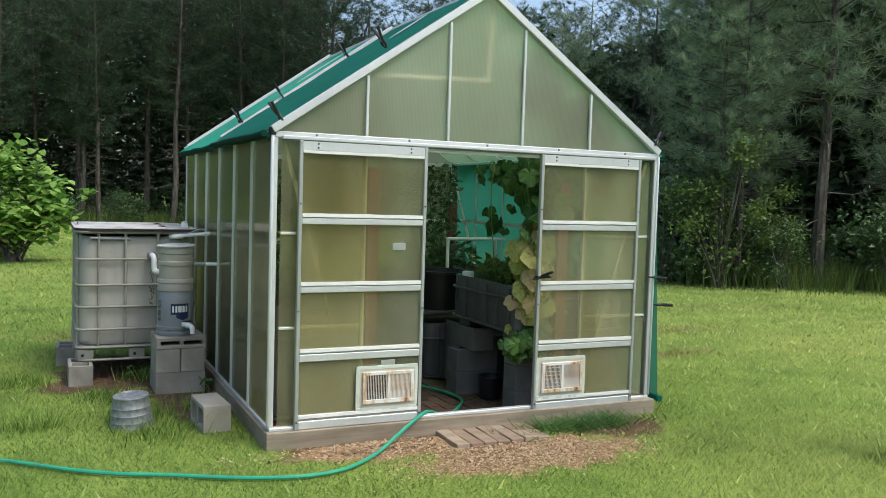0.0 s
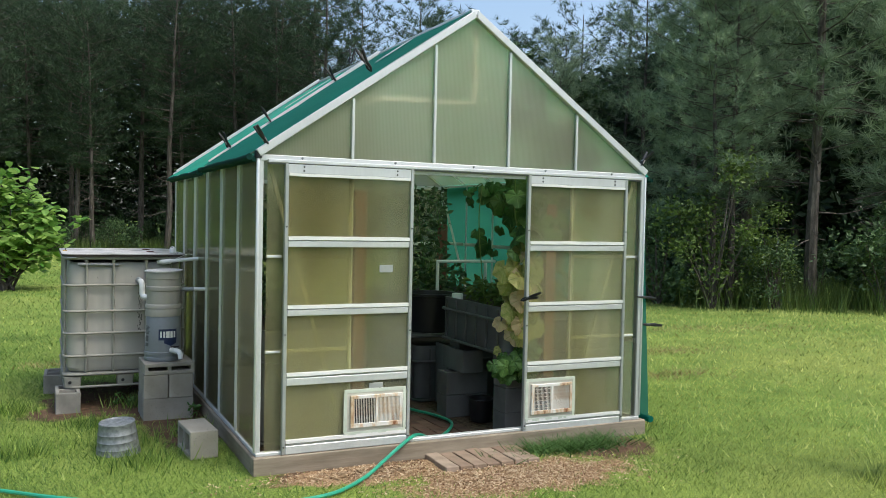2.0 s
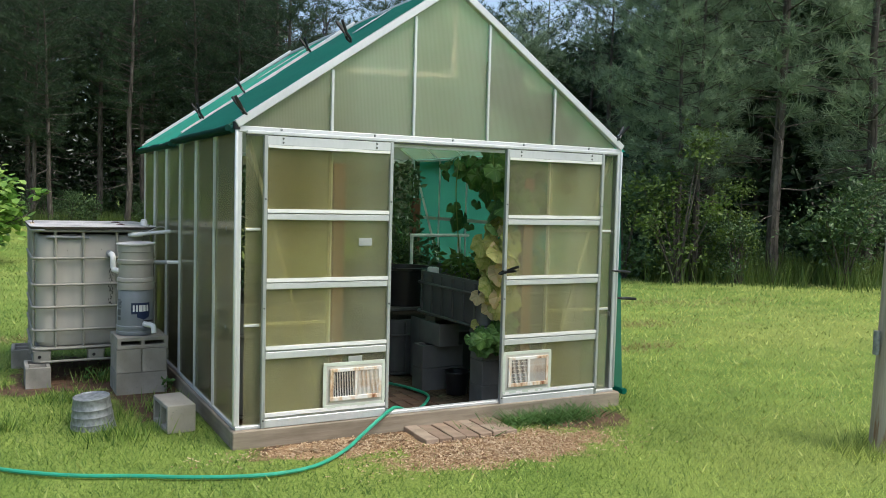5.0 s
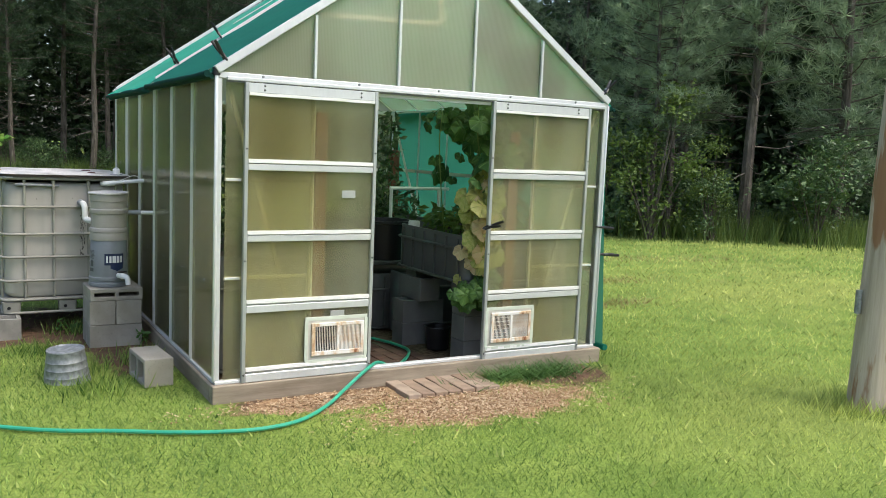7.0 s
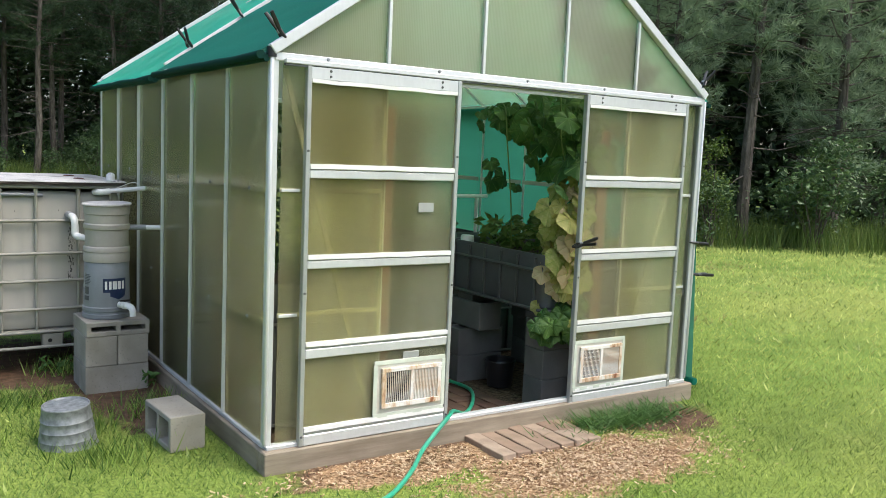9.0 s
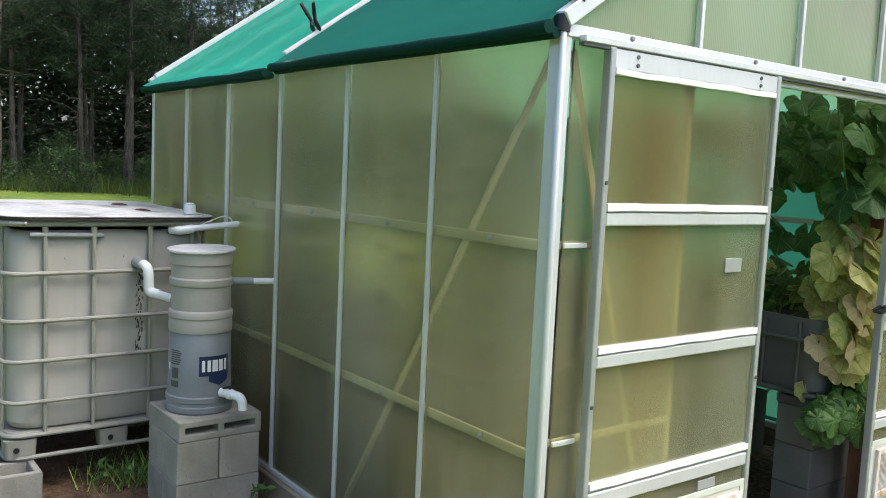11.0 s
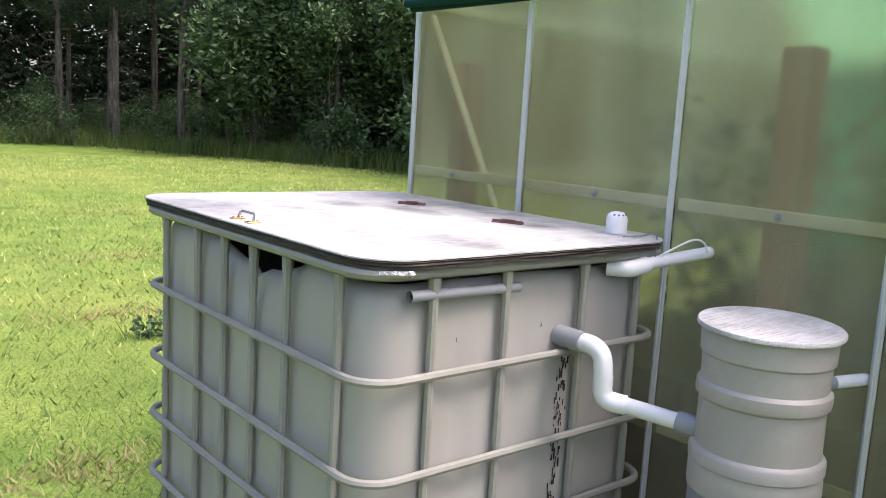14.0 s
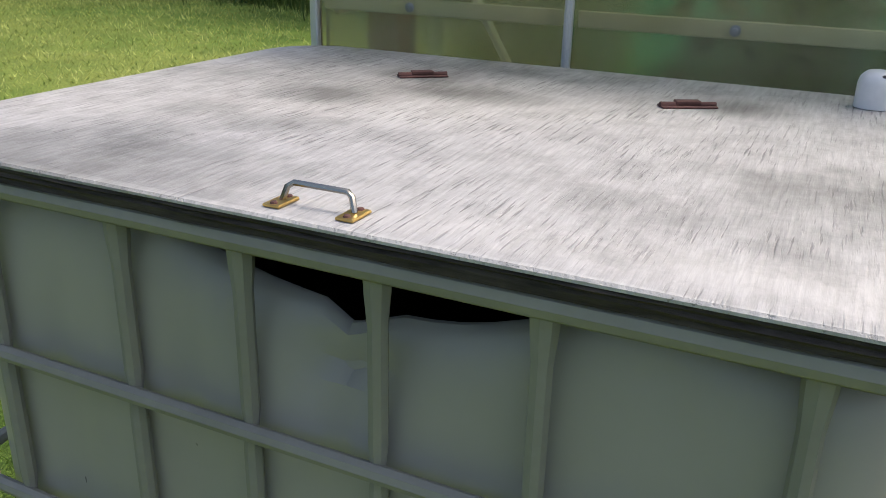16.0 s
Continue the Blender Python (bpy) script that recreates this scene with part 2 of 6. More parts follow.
def timber(name, a, b, along=(0.08, 1, 1), bump=0.4):
    s = Mat(name, 0.75, 0, 0.3)
    g = s.noise(18, 6, along, 0.65)
    big = s.noise(2.0, 4)
    c = s.ramp(g, [(0.3, a), (0.7, b)])
    c = s.mix(s.ramp(big, [(0.45, 0.0), (0.75, 0.5)]), c, [v * 0.6 for v in a])
    s.color(c).bump(g, bump, 0.004)
    return s.m


def concrete():
    s = Mat("concrete_block", 0.9, 0, 0.25)
    pore = s.noise(110, 4)
    big = s.noise(4, 5)
    c = s.ramp(big, [(0.3, (0.19, 0.183, 0.158)), (0.7, (0.37, 0.352, 0.31))])
    c = s.mix(s.ramp(s.rand(), [(0.3, 0.0), (1, 0.45)]), c, (0.45, 0.40, 0.31))
    c = s.mix(s.ramp(pore, [(0.30, 0.55), (0.40, 0.0)]), c, (0.15, 0.14, 0.12))
    s.color(c).bump(pore, 0.35, 0.004)
    return s.m


def tank_plastic():
    s = Mat("painted_tank_plastic", 0.42, 0, 0.45)
    big, mid = s.noise(2.2, 5), s.noise(9, 4, (1, 1, 0.15))
    c = s.ramp(big, [(0.3, (0.335, 0.322, 0.285)), (0.7, (0.40, 0.383, 0.343))])
    c = s.mix(s.ramp(mid, [(0.55, 0.0), (0.8, 0.35)]), c, (0.28, 0.27, 0.24))
    c = s.mix(s.ramp(s.noise(34, 2, (1, 1, 0.5)), [(0.765, 0.0), (0.775, 0.85)]), c, (0.05, 0.05, 0.05))
    s.color(c).bump(s.noise(60, 3), 0.06, 0.003)
    return s.m


def ground_mat():
    """Mown lawn with bare earth round the blocks and tan wood chips before the door."""
    s = Mat("lawn_ground", 0.95, 0, 0.15)
    big, mid, fine = s.noise(0.22, 5), s.noise(1.6, 5), s.noise(45, 4)
    c = s.ramp(mid, [(0.3, (0.12, 0.20, 0.035)), (0.55, (0.20, 0.29, 0.055)), (0.75, (0.29, 0.37, 0.085))])
    c = s.mix(s.ramp(big, [(0.45, 0.0), (0.7, 0.6)]), c, (0.40, 0.41, 0.11))
    c = s.mix(s.ramp(fine, [(0.35, 0.55), (0.6, 0.0)]), c, (0.03, 0.06, 0.012))
    c = s.mix(s.ramp(s.noise(0.8, 6), [(0.66, 0.0), (0.74, 0.6)]), c, (0.22, 0.17, 0.08))

    def patch(cx, cy, rx, ry, ragged=0.7):
        mp = s.node("Mapping", Location=(-cx / rx, -cy / ry, 0), Scale=(1 / rx, 1 / ry, 0.0))
        s.wire(s.co, mp.inputs["Vector"])
        ln = s.t.nodes.new("ShaderNodeVectorMath")
        ln.operation = "LENGTH"
        s.wire(mp.outputs[0], ln.inputs[0])
        d = s.math("ADD", ln.outputs["Value"], s.math("MULTIPLY", s.math("SUBTRACT", s.noise(3.5, 6), 0.5), ragged * 2))
        return s.ramp(d, [(0.82, 1.0), (1.0, 0.0)])

    soil = s.ramp(s.noise(14, 6), [(0.3, (0.07, 0.045, 0.028)), (0.7, (0.17, 0.105, 0.065))])
    chips = s.ramp(s.noise(55, 4), [(0.32, (0.13, 0.075, 0.04)), (0.5, (0.34, 0.22, 0.12)), (0.7, (0.55, 0.40, 0.25))])
    inside = s.ramp(s.noise(30, 4), [(0.35, (0.06, 0.04, 0.028)), (0.65, (0.20, 0.14, 0.09))])
    for args in ((0.62, 7.9, 0.75, 0.85), (0.95, 6.75, 0.35, 0.75), (0.1, 7.45, 0.35, 0.3), (2.2, 5.05, 1.15, 0.32), (3.75, 4.95, 0.45, 0.35)):
        c = s.mix(patch(*args), c, soil)
    for args in ((2.75, 4.55, 0.85, 0.36, 0.9), (1.95, 4.95, 0.7, 0.22, 0.9)):
        c = s.mix(patch(*args), c, chips)
    mp = s.node("Mapping", Location=(-2.695 / 1.5, -7.05 / 1.82, 0), Scale=(1 / 1.5, 1 / 1.82, 0))
    s.wire(s.co, mp.inputs["Vector"])
    sep = s.node("SeparateXYZ")
    s.wire(mp.outputs[0], sep.inputs[0])
    far = s.math("MAXIMUM", s.math("ABSOLUTE", sep.outputs[0]), s.math("ABSOLUTE", sep.outputs[1]))
    c = s.mix(s.math("LESS_THAN", far, 1.0), c, inside)
    s.color(c).bump(s.math("ADD", fine, s.noise(8, 4)), 0.7, 0.03)
    return s.m


def galvanised():
    s = Mat("galvanised_steel", 0.5, 0.45)
    sp = s.noise(28, 3)
    s.color(s.ramp(sp, [(0.35, (0.17, 0.185, 0.19)), (0.65, (0.31, 0.33, 0.335))])).rough(s.ramp(s.noise(6, 4), [(0.3, 0.45), (0.7, 0.7)]))
    return s.m


def rusty_white():
    s = Mat("white_enamel_with_rust", 0.5)
    r = s.noise(7, 6, (1, 1, 0.35), 0.7)
    c = s.ramp(r, [(0.47, (0.72, 0.71, 0.66)), (0.57, (0.58, 0.42, 0.26)), (0.65, (0.22, 0.08, 0.03))])
    s.color(c).bump(r, 0.2, 0.002)
    return s.m


def pole_wood():
    s = Mat("weathered_pole_wood", 0.85, 0, 0.25)
    g = s.noise(16, 6, (1, 1, 0.05), 0.65)
    big = s.noise(6.5, 5, (1, 1, 0.16))
    c = s.ramp(g, [(0.3, (0.34, 0.28, 0.21)), (0.7, (0.58, 0.50, 0.40))])
    c = s.mix(s.ramp(big, [(0.53, 0.0), (0.58, 0.85)]), c, (0.26, 0.12, 0.05))
    s.color(c).bump(g, 0.6, 0.01)
    return s.m


def bark():
    s = Mat("pine_bark", 0.95, 0, 0.15)
    g = s.noise(9, 5, (1, 1, 0.25), 0.7)
    s.color(s.ramp(g, [(0.35, (0.045, 0.038, 0.033)), (0.6, (0.135, 0.118, 0.102)), (0.75, (0.23, 0.205, 0.185))])).bump(g, 0.8, 0.04)
    return s.m


ALU = simple("white_aluminium", (0.66, 0.68, 0.68), 0.38, 0.35, 0.10, 2.5, 60, 0.05, stretch=(1, 1, 0.3))
ALU_DULL = simple("dull_aluminium", (0.46, 0.48, 0.47), 0.45, 0.5, 0.15, 3, 60, 0.06)
FOIL_TAPE = simple("wrinkled_white_tape", (0.82, 0.82, 0.79), 0.4, 0.0, 0.06, 9, 30, 0.2, 0.006)
VENT_TAPE = simple("clear_sealing_tape", (0.60, 0.66, 0.56), 0.3, 0.0, 0.12, 9, 30, 0.2, 0.004)
RAIL_IN = simple("pale_rail", (0.56, 0.55, 0.48), 0.55, 0.0, 0.12, 4, 50, 0.05)
POLY = polycarbonate("aged_twinwall_polycarbonate", 0.15, (0.55, 0.50, 0.31), (0.76, 0.74, 0.54), (0.84, 0.85, 0.70))
POLY_PALE = polycarbonate("pale_twinwall_polycarbonate", 0.34, (0.76, 0.78, 0.69), (0.84, 0.86, 0.79), (0.89, 0.91, 0.86), 0.12)
CLOTH_LIGHT = shade_cloth("green_shade_cloth", (0.035, 0.66, 0.47), 0.24)
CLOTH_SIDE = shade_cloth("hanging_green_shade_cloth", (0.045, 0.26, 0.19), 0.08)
CLOTH_THIN = shade_cloth("thin_green_shade_cloth", (0.07, 0.62, 0.46), 0.22)
CLOTH_HEM = shade_cloth("rolled_shade_cloth", (0.008, 0.085, 0.066), 0.02)
CLOTH_DARK = shade_cloth("doubled_green_shade_cloth", (0.016, 0.27, 0.205), 0.06)
SILL = timber("weathered_sill_timber", (0.19, 0.155, 0.11), (0.35, 0.30, 0.225), (0.1, 1, 1))
SILL_Y = timber("weathered_sill_timber_side", (0.19, 0.155, 0.11), (0.35, 0.30, 0.225), (1, 0.1, 1))
POST_WOOD = timber("brown_post_wood", (0.16, 0.07, 0.04), (0.30, 0.15, 0.09), (1, 1, 0.08))
PLY = weathered_ply()
PLY_EDGE = timber("dark_plywood_edge", (0.022, 0.018, 0.015), (0.085, 0.07, 0.058), (1, 1, 12), 0.8)
CMU = concrete()
# block grey at about half strength; the dim interior is painted into it
CMU_SHADED = simple("shaded_grey_block", (0.15, 0.15, 0.142), 0.9, 0, 0.25, 4, 90, 0.3)
TANK = tank_plastic()
CAGE = simple("painted_cage_tube", (0.285, 0.28, 0.238), 0.62, 0.0, 0.15, 5, 60, 0.12, 0.002)
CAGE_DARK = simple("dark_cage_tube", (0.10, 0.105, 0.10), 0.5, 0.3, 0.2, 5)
BUCKET_BEIGE = simple("beige_painted_bucket", (0.38, 0.355, 0.315), 0.45, 0.0, 0.10, 4, 50, 0.06)
BUCKET_GREY = simple("blue_grey_bucket", (0.21, 0.227, 0.243), 0.38, 0.0, 0.15, 4, 50, 0.05)
NAVY = simple("navy_label", (0.012, 0.025, 0.075), 0.4, 0, 0.1)
LABEL_WHITE = simple("label_white", (0.78, 0.78, 0.76), 0.45, 0, 0.05)
LABEL_DARK = simple("label_dark", (0.07, 0.075, 0.085), 0.45, 0, 0.1)
PVC = simple("white_pvc", (0.80, 0.80, 0.79), 0.28, 0, 0.05, 6, 60, 0.03)
PVC_GREY = simple("grey_pvc", (0.27, 0.285, 0.30), 0.4, 0, 0.1)
CHROME = simple("worn_chrome", (0.40, 0.37, 0.32), 0.25, 1.0, 0.1)
BRASS = simple("tarnished_brass", (0.62, 0.42, 0.14), 0.35, 0.9, 0.3, 30)
RUST = simple("rusty_hinge", (0.13, 0.06, 0.05), 0.75, 0.2, 0.35, 30)
BLACK = simple("black_plastic", (0.012, 0.012, 0.013), 0.4, 0, 0.2)
HOSE = simple("green_hose", (0.03, 0.33, 0.20), 0.35, 0, 0.15, 8, 80, 0.1)
GALV = galvanised()
RUSTY = rusty_white()
DARK_VOID = simple("dark_opening", (0.02, 0.018, 0.015), 0.9, 0, 0.2)
BRICK = Mat("paver_brick", 0.9, 0, 0.2)
BRICK.color(BRICK.mix(BRICK.ramp(BRICK.noise(9, 5), [(0.4, 0.0), (0.75, 0.6)]), BRICK.ramp(BRICK.rand(), [(0, (0.25, 0.175, 0.125)), (0.5, (0.31, 0.23, 0.165)), (1, (0.36, 0.285, 0.215))]), (0.16, 0.12, 0.085))).bump(BRICK.noise(80, 4), 0.5, 0.004)
BRICK = BRICK.m
# darker copy of the paver brick, with the indoor shade put into its colour
FLOOR_BRICK = Mat("shaded_floor_brick", 0.9, 0, 0.2)
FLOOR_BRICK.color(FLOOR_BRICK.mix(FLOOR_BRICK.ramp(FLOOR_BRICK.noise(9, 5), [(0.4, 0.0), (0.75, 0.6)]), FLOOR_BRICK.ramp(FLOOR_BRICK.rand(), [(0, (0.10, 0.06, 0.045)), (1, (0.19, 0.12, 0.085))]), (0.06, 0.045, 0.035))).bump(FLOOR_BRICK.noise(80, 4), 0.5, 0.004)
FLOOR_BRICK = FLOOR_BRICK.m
POLE = pole_wood()
BARK = bark()
PINE = leafy("pine_needles", (0.020, 0.048, 0.025), (0.092, 0.150, 0.069), 0.55, 0.25)
# much lighter needles: sunlight and haze on the right-hand pines put into the colour
LIT_PINE = leafy("lit_pine_needles", (0.14, 0.22, 0.135), (0.40, 0.50, 0.31), 0.55, 0.3)
SHRUB = leafy("shrub_leaves", (0.035, 0.080, 0.032), (0.135, 0.215, 0.08), 0.45, 0.3)
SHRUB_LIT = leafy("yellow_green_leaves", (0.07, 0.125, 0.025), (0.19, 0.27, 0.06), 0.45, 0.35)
BUSH = leafy("bright_bush_leaves", (0.09, 0.23, 0.035), (0.40, 0.58, 0.15), 0.4, 0.45, mottle=0.35)


def lawn(name, dark, light, dry):
    """Grass blades with random patches; they brighten and yellow towards +x, which paints in the sunlit side."""
    s = Mat(name, 0.5, 0, 0.35)
    c = s.ramp(s.island(), [(0.0, dark), (0.55, [0.5 * (p + q) for p, q in zip(dark, light)]), (1.0, light)])
    sep = s.node("SeparateXYZ")
    s.wire(s.co, sep.inputs[0])
    # painted sunlight: the dry tint grows with x, on top of random patches
    sunlit = s.math("MULTIPLY", s.math("SUBTRACT", sep.outputs[0], 2.2), 0.20)
    share = s.math("ADD", sunlit, s.math("MULTIPLY", s.math("SUBTRACT", s.noise(0.5, 4), 0.45), 1.6))
    c = s.mix(s.math("MULTIPLY", s.ramp(share, [(0.0, 0.0), (0.8, 0.7)]), s.ramp(s.island(), [(0.2, 0.25), (0.9, 1.0)])), c, dry)
    c = s.mix(s.ramp(s.noise(1.3, 4), [(0.42, 0.0), (0.72, 0.5)]), c, [v * 0.8 for v in dark])
    s.color(c)
    tr = s.node("BsdfTranslucent")
    s.wire(c, tr.inputs["Color"])
    mx = s.node("MixShader", Fac=0.4)
    s.wire(s.b.outputs[0], mx.inputs[1])
    s.wire(tr.outputs[0], mx.inputs[2])
    s.wire(mx.outputs[0], s.t.nodes["Material Output"].inputs["Surface"])
    return s.m


GRASS = lawn("lawn_blades", (0.035, 0.11, 0.015), (0.42, 0.56, 0.13), (0.80, 0.83, 0.27))
FAR_GRASS = lawn("far_lawn_blades", (0.07, 0.16, 0.025), (0.60, 0.66, 0.20), (0.82, 0.83, 0.31))
TALL_GRASS = leafy("tall_grass", (0.08, 0.15, 0.03), (0.22, 0.28, 0.08), 0.55, 0.4)
WEEDS = leafy("cut_weeds", (0.05, 0.14, 0.03), (0.17, 0.31, 0.08), 0.5, 0.3)


def vine_leaf(name, dark, light, rib, blotch, trans=0.35):
    """A broad leaf: pale ribs spreading from the stalk, yellowing between them, a colour of its own for each leaf."""
    s = Mat(name, 0.5, 0, 0.35)
    c = s.ramp(s.rand(), [(0.0, dark), (1.0, light)])
    sep = s.node("SeparateXYZ")
    s.wire(s.co, sep.inputs[0])
    ang = s.math("ARCTAN2", sep.outputs[0], s.math("SUBTRACT", sep.outputs[1], 0.04))
    fan = s.math("ABSOLUTE", s.math("SINE", s.math("MULTIPLY", ang, 3.2)))
    c = s.mix(s.ramp(s.noise(5, 4), [(0.42, 0.0), (0.68, 0.7)]), c, blotch)
    c = s.mix(s.ramp(fan, [(0.0, 0.75), (0.16, 0.0)]), c, rib)
    s.color(c).bump(s.math("ADD", fan, s.noise(9, 3)), 0.4, 0.02)
    tr = s.node("BsdfTranslucent")
    s.wire(c, tr.inputs["Color"])
    mx = s.node("MixShader", Fac=trans)
    s.wire(s.b.outputs[0], mx.inputs[1])
    s.wire(tr.outputs[0], mx.inputs[2])
    s.wire(mx.outputs[0], s.t.nodes["Material Output"].inputs["Surface"])
    return s.m


VINE_GREEN = vine_leaf("cucumber_leaf_green", (0.035, 0.10, 0.02), (0.11, 0.22, 0.045), (0.20, 0.31, 0.10), (0.05, 0.12, 0.03))
VINE_YELLOW = vine_leaf("cucumber_leaf_yellowing", (0.28, 0.34, 0.08), (0.52, 0.50, 0.16), (0.16, 0.26, 0.06), (0.58, 0.52, 0.22), 0.45)
VINE_PALE = vine_leaf("cucumber_leaf_dry", (0.50, 0.40, 0.20), (0.68, 0.58, 0.36), (0.33, 0.36, 0.14), (0.52, 0.36, 0.20))
DRY_GRASS = leafy("dry_grass", (0.28, 0.24, 0.09), (0.50, 0.42, 0.20), 0.6, 0.3)
CHIP = simple("wood_chip", (0.42, 0.30, 0.18), 0.85, 0, 0.3, 20)
SOIL = simple("grow_bed_soil", (0.06, 0.045, 0.032), 0.95, 0, 0.4, 12, 60, 0.8, 0.02)
GROUND = ground_mat()

# ---- ground ----
def ground_sheet():
    steps = [-240, -150, -100, -70, -50, -38, -30, -24, -19, -15, -12, -9.5, -7.5] + [-6 + 0.5 * k for k in range(53)] + [21.5, 23, 25, 27.5, 30, 33, 36, 40, 45, 52, 60, 75, 100, 150, 240]
    verts, faces, n = [], [], len(steps)
    for y in steps:
        for x in steps:
            far = max(0.0, min(1.0, (math.hypot(x - 2.0, y - 5.0) - 7.0) / 8.0))
            verts.append((x, y, far * 0.14 * noise.noise((x * 0.16, y * 0.16, 3.0))))
    for j in range(n - 1):
        for i in range(n - 1):
            faces.append((j * n + i, j * n + i + 1, (j + 1) * n + i + 1, (j + 1) * n + i))
    ob = part("ground", mesh_of("ground", verts, faces, [GROUND], shade=True), None)
    return tagged(ob, "mown green lawn with bare earth and wood chips", "lawn", kind="structure")


ground_sheet()

# ---- greenhouse ----
X0, X1, Y0, Y1, EAVE, PEAK, XM = 1.18, 4.21, 5.22, 8.90, 2.05, 3.11, 2.695
BASE = 0.115
BAY = (Y1 - Y0) / 6
gh = thing("greenhouse", "polycarbonate greenhouse with white aluminium frame on a timber sill", "greenhouse", (XM, (Y0 + Y1) / 2, 0))
SLOPE = (PEAK - EAVE) / (XM - X0)


def roof_z(x):
    return EAVE + SLOPE * (min(x, 2 * XM - x) - X0)


# timber sill round the foot
part("sill", box(1.145, 4.262, 5.155, 5.25, -0.06, BASE, 0.006), SILL, gh, "weathered grey timber sill")
part("sill", box(1.145, 4.262, Y1 - 0.04, Y1 + 0.06, -0.06, BASE, 0.006), SILL, gh)
part("sill", box(1.145, 1.24, 5.252, Y1 - 0.042, -0.06, BASE - 0.003, 0.006), SILL_Y, gh)
part("sill", box(4.17, 4.262, 5.252, Y1 - 0.042, -0.06, BASE - 0.003, 0.006), SILL_Y, gh)
# base rails
part("base_rail", box(X0 - 0.012, X1 + 0.012, Y0 - 0.03, Y0 + 0.02, BASE, BASE + 0.022, 0.003), ALU, gh)
for x in (X0, X1):
    part("base_rail", box(x - 0.014, x + 0.026, Y0 + 0.022, Y1 + 0.01, BASE - 0.003, BASE + 0.02, 0.003), ALU, gh)


def pane(bm, parent=gh, name="panel", sheet=None):
    ob = part(name, bm, sheet or POLY, parent)
    ob.visible_shadow = False
    return ob


# corner posts
for x, y, sx, sy in ((X0, Y0, 1, 1), (X1, Y0, -1, 1), (X0, Y1, 1, -1), (X1, Y1, -1, -1)):
    if sy < 0:
        part("corner_post", box(min(x - 0.008 * sx, x + 0.014 * sx), max(x - 0.008 * sx, x + 0.014 * sx), y - 0.004, y + 0.016, BASE + 0.02, EAVE + 0.01, 0.003), ALU, gh)
        continue
    bm = box(min(x - 0.020 * sx, x + 0.018 * sx), max(x - 0.020 * sx, x + 0.018 * sx), min(y - 0.018 * sy, y), max(y - 0.018 * sy, y), BASE + 0.02, EAVE + 0.01, 0.003)
    box(min(x - 0.012 * sx, x + 0.006 * sx), max(x - 0.012 * sx, x + 0.006 * sx), min(y, y + 0.05 * sy), max(y, y + 0.05 * sy), BASE + 0.02, EAVE, 0.003, bm)
    lathe([(0.009, 0), (0.011, 0.004), (0.011, EAVE - BASE - 0.05), (0.009, EAVE - BASE - 0.046)], (x - 0.018 * sx, y - 0.016 * sy, BASE + 0.03), 10, bm)
    part("corner_post", bm, ALU, gh)

# side walls: posts, panels, rails with bolts
for x, out in ((X0, -1), (X1, 1)):
    for k in range(1, 6):
        y = Y0 + BAY * k
        bm = box(min(x, x + 0.014 * out), max(x, x + 0.014 * out), y - 0.009, y + 0.009, BASE + 0.02, EAVE, 0.003)
        box(min(x + 0.002 * out, x + 0.019 * out), max(x + 0.002 * out, x + 0.019 * out), y - 0.004, y + 0.004, BASE + 0.02, EAVE, 0.002, bm)
        part("wall_post", bm, ALU, gh)
    for k in range(6):
        y = Y0 + BAY * k
        if out < 0 or k == 0:
            pane(box(min(x, x - 0.008 * out), max(x, x - 0.008 * out), y + 0.010, y + BAY - 0.010, BASE + 0.02, EAVE - 0.01))
        for z in (0.738, 1.400):
            part("wall_rail", beam((x - 0.016 * out, y + 0.014, z), (x - 0.016 * out, y + BAY - 0.014, z), 0.010, 0.034, bevel=0.002), RAIL_IN, gh)
            turn = Matrix.Rotation(radians(90 * out), 4, "Y")
            part("bolt", lathe([(0.0, 0.007), (0.005, 0.006), (0.006, 0.003), (0.011, 0.002), (0.011, 0.0)], (x + 0.001 * out, y + BAY * (0.60 if k == 5 else 0.47), z), 10, turn=turn), GALV, gh)
    part("eave_rail", box(min(x - 0.02 * out, x + 0.03 * out), max(x - 0.02 * out, x + 0.03 * out), Y0 + 0.05, Y1 - 0.05, EAVE - 0.012, EAVE + 0.012, 0.004), ALU, gh)
    for ya, za, yb, zb in ((Y0 + 0.06, 1.99, Y0 + 2 * BAY - 0.02, 0.16), (Y1 - 0.05, 1.99, Y1 - 1.95 * BAY, 0.10)):
        part("brace", beam((x - 0.028 * out, ya, za), (x - 0.028 * out, yb, zb), 0.012, 0.026, (1, 0, 0), 0.002), RAIL_IN, gh)

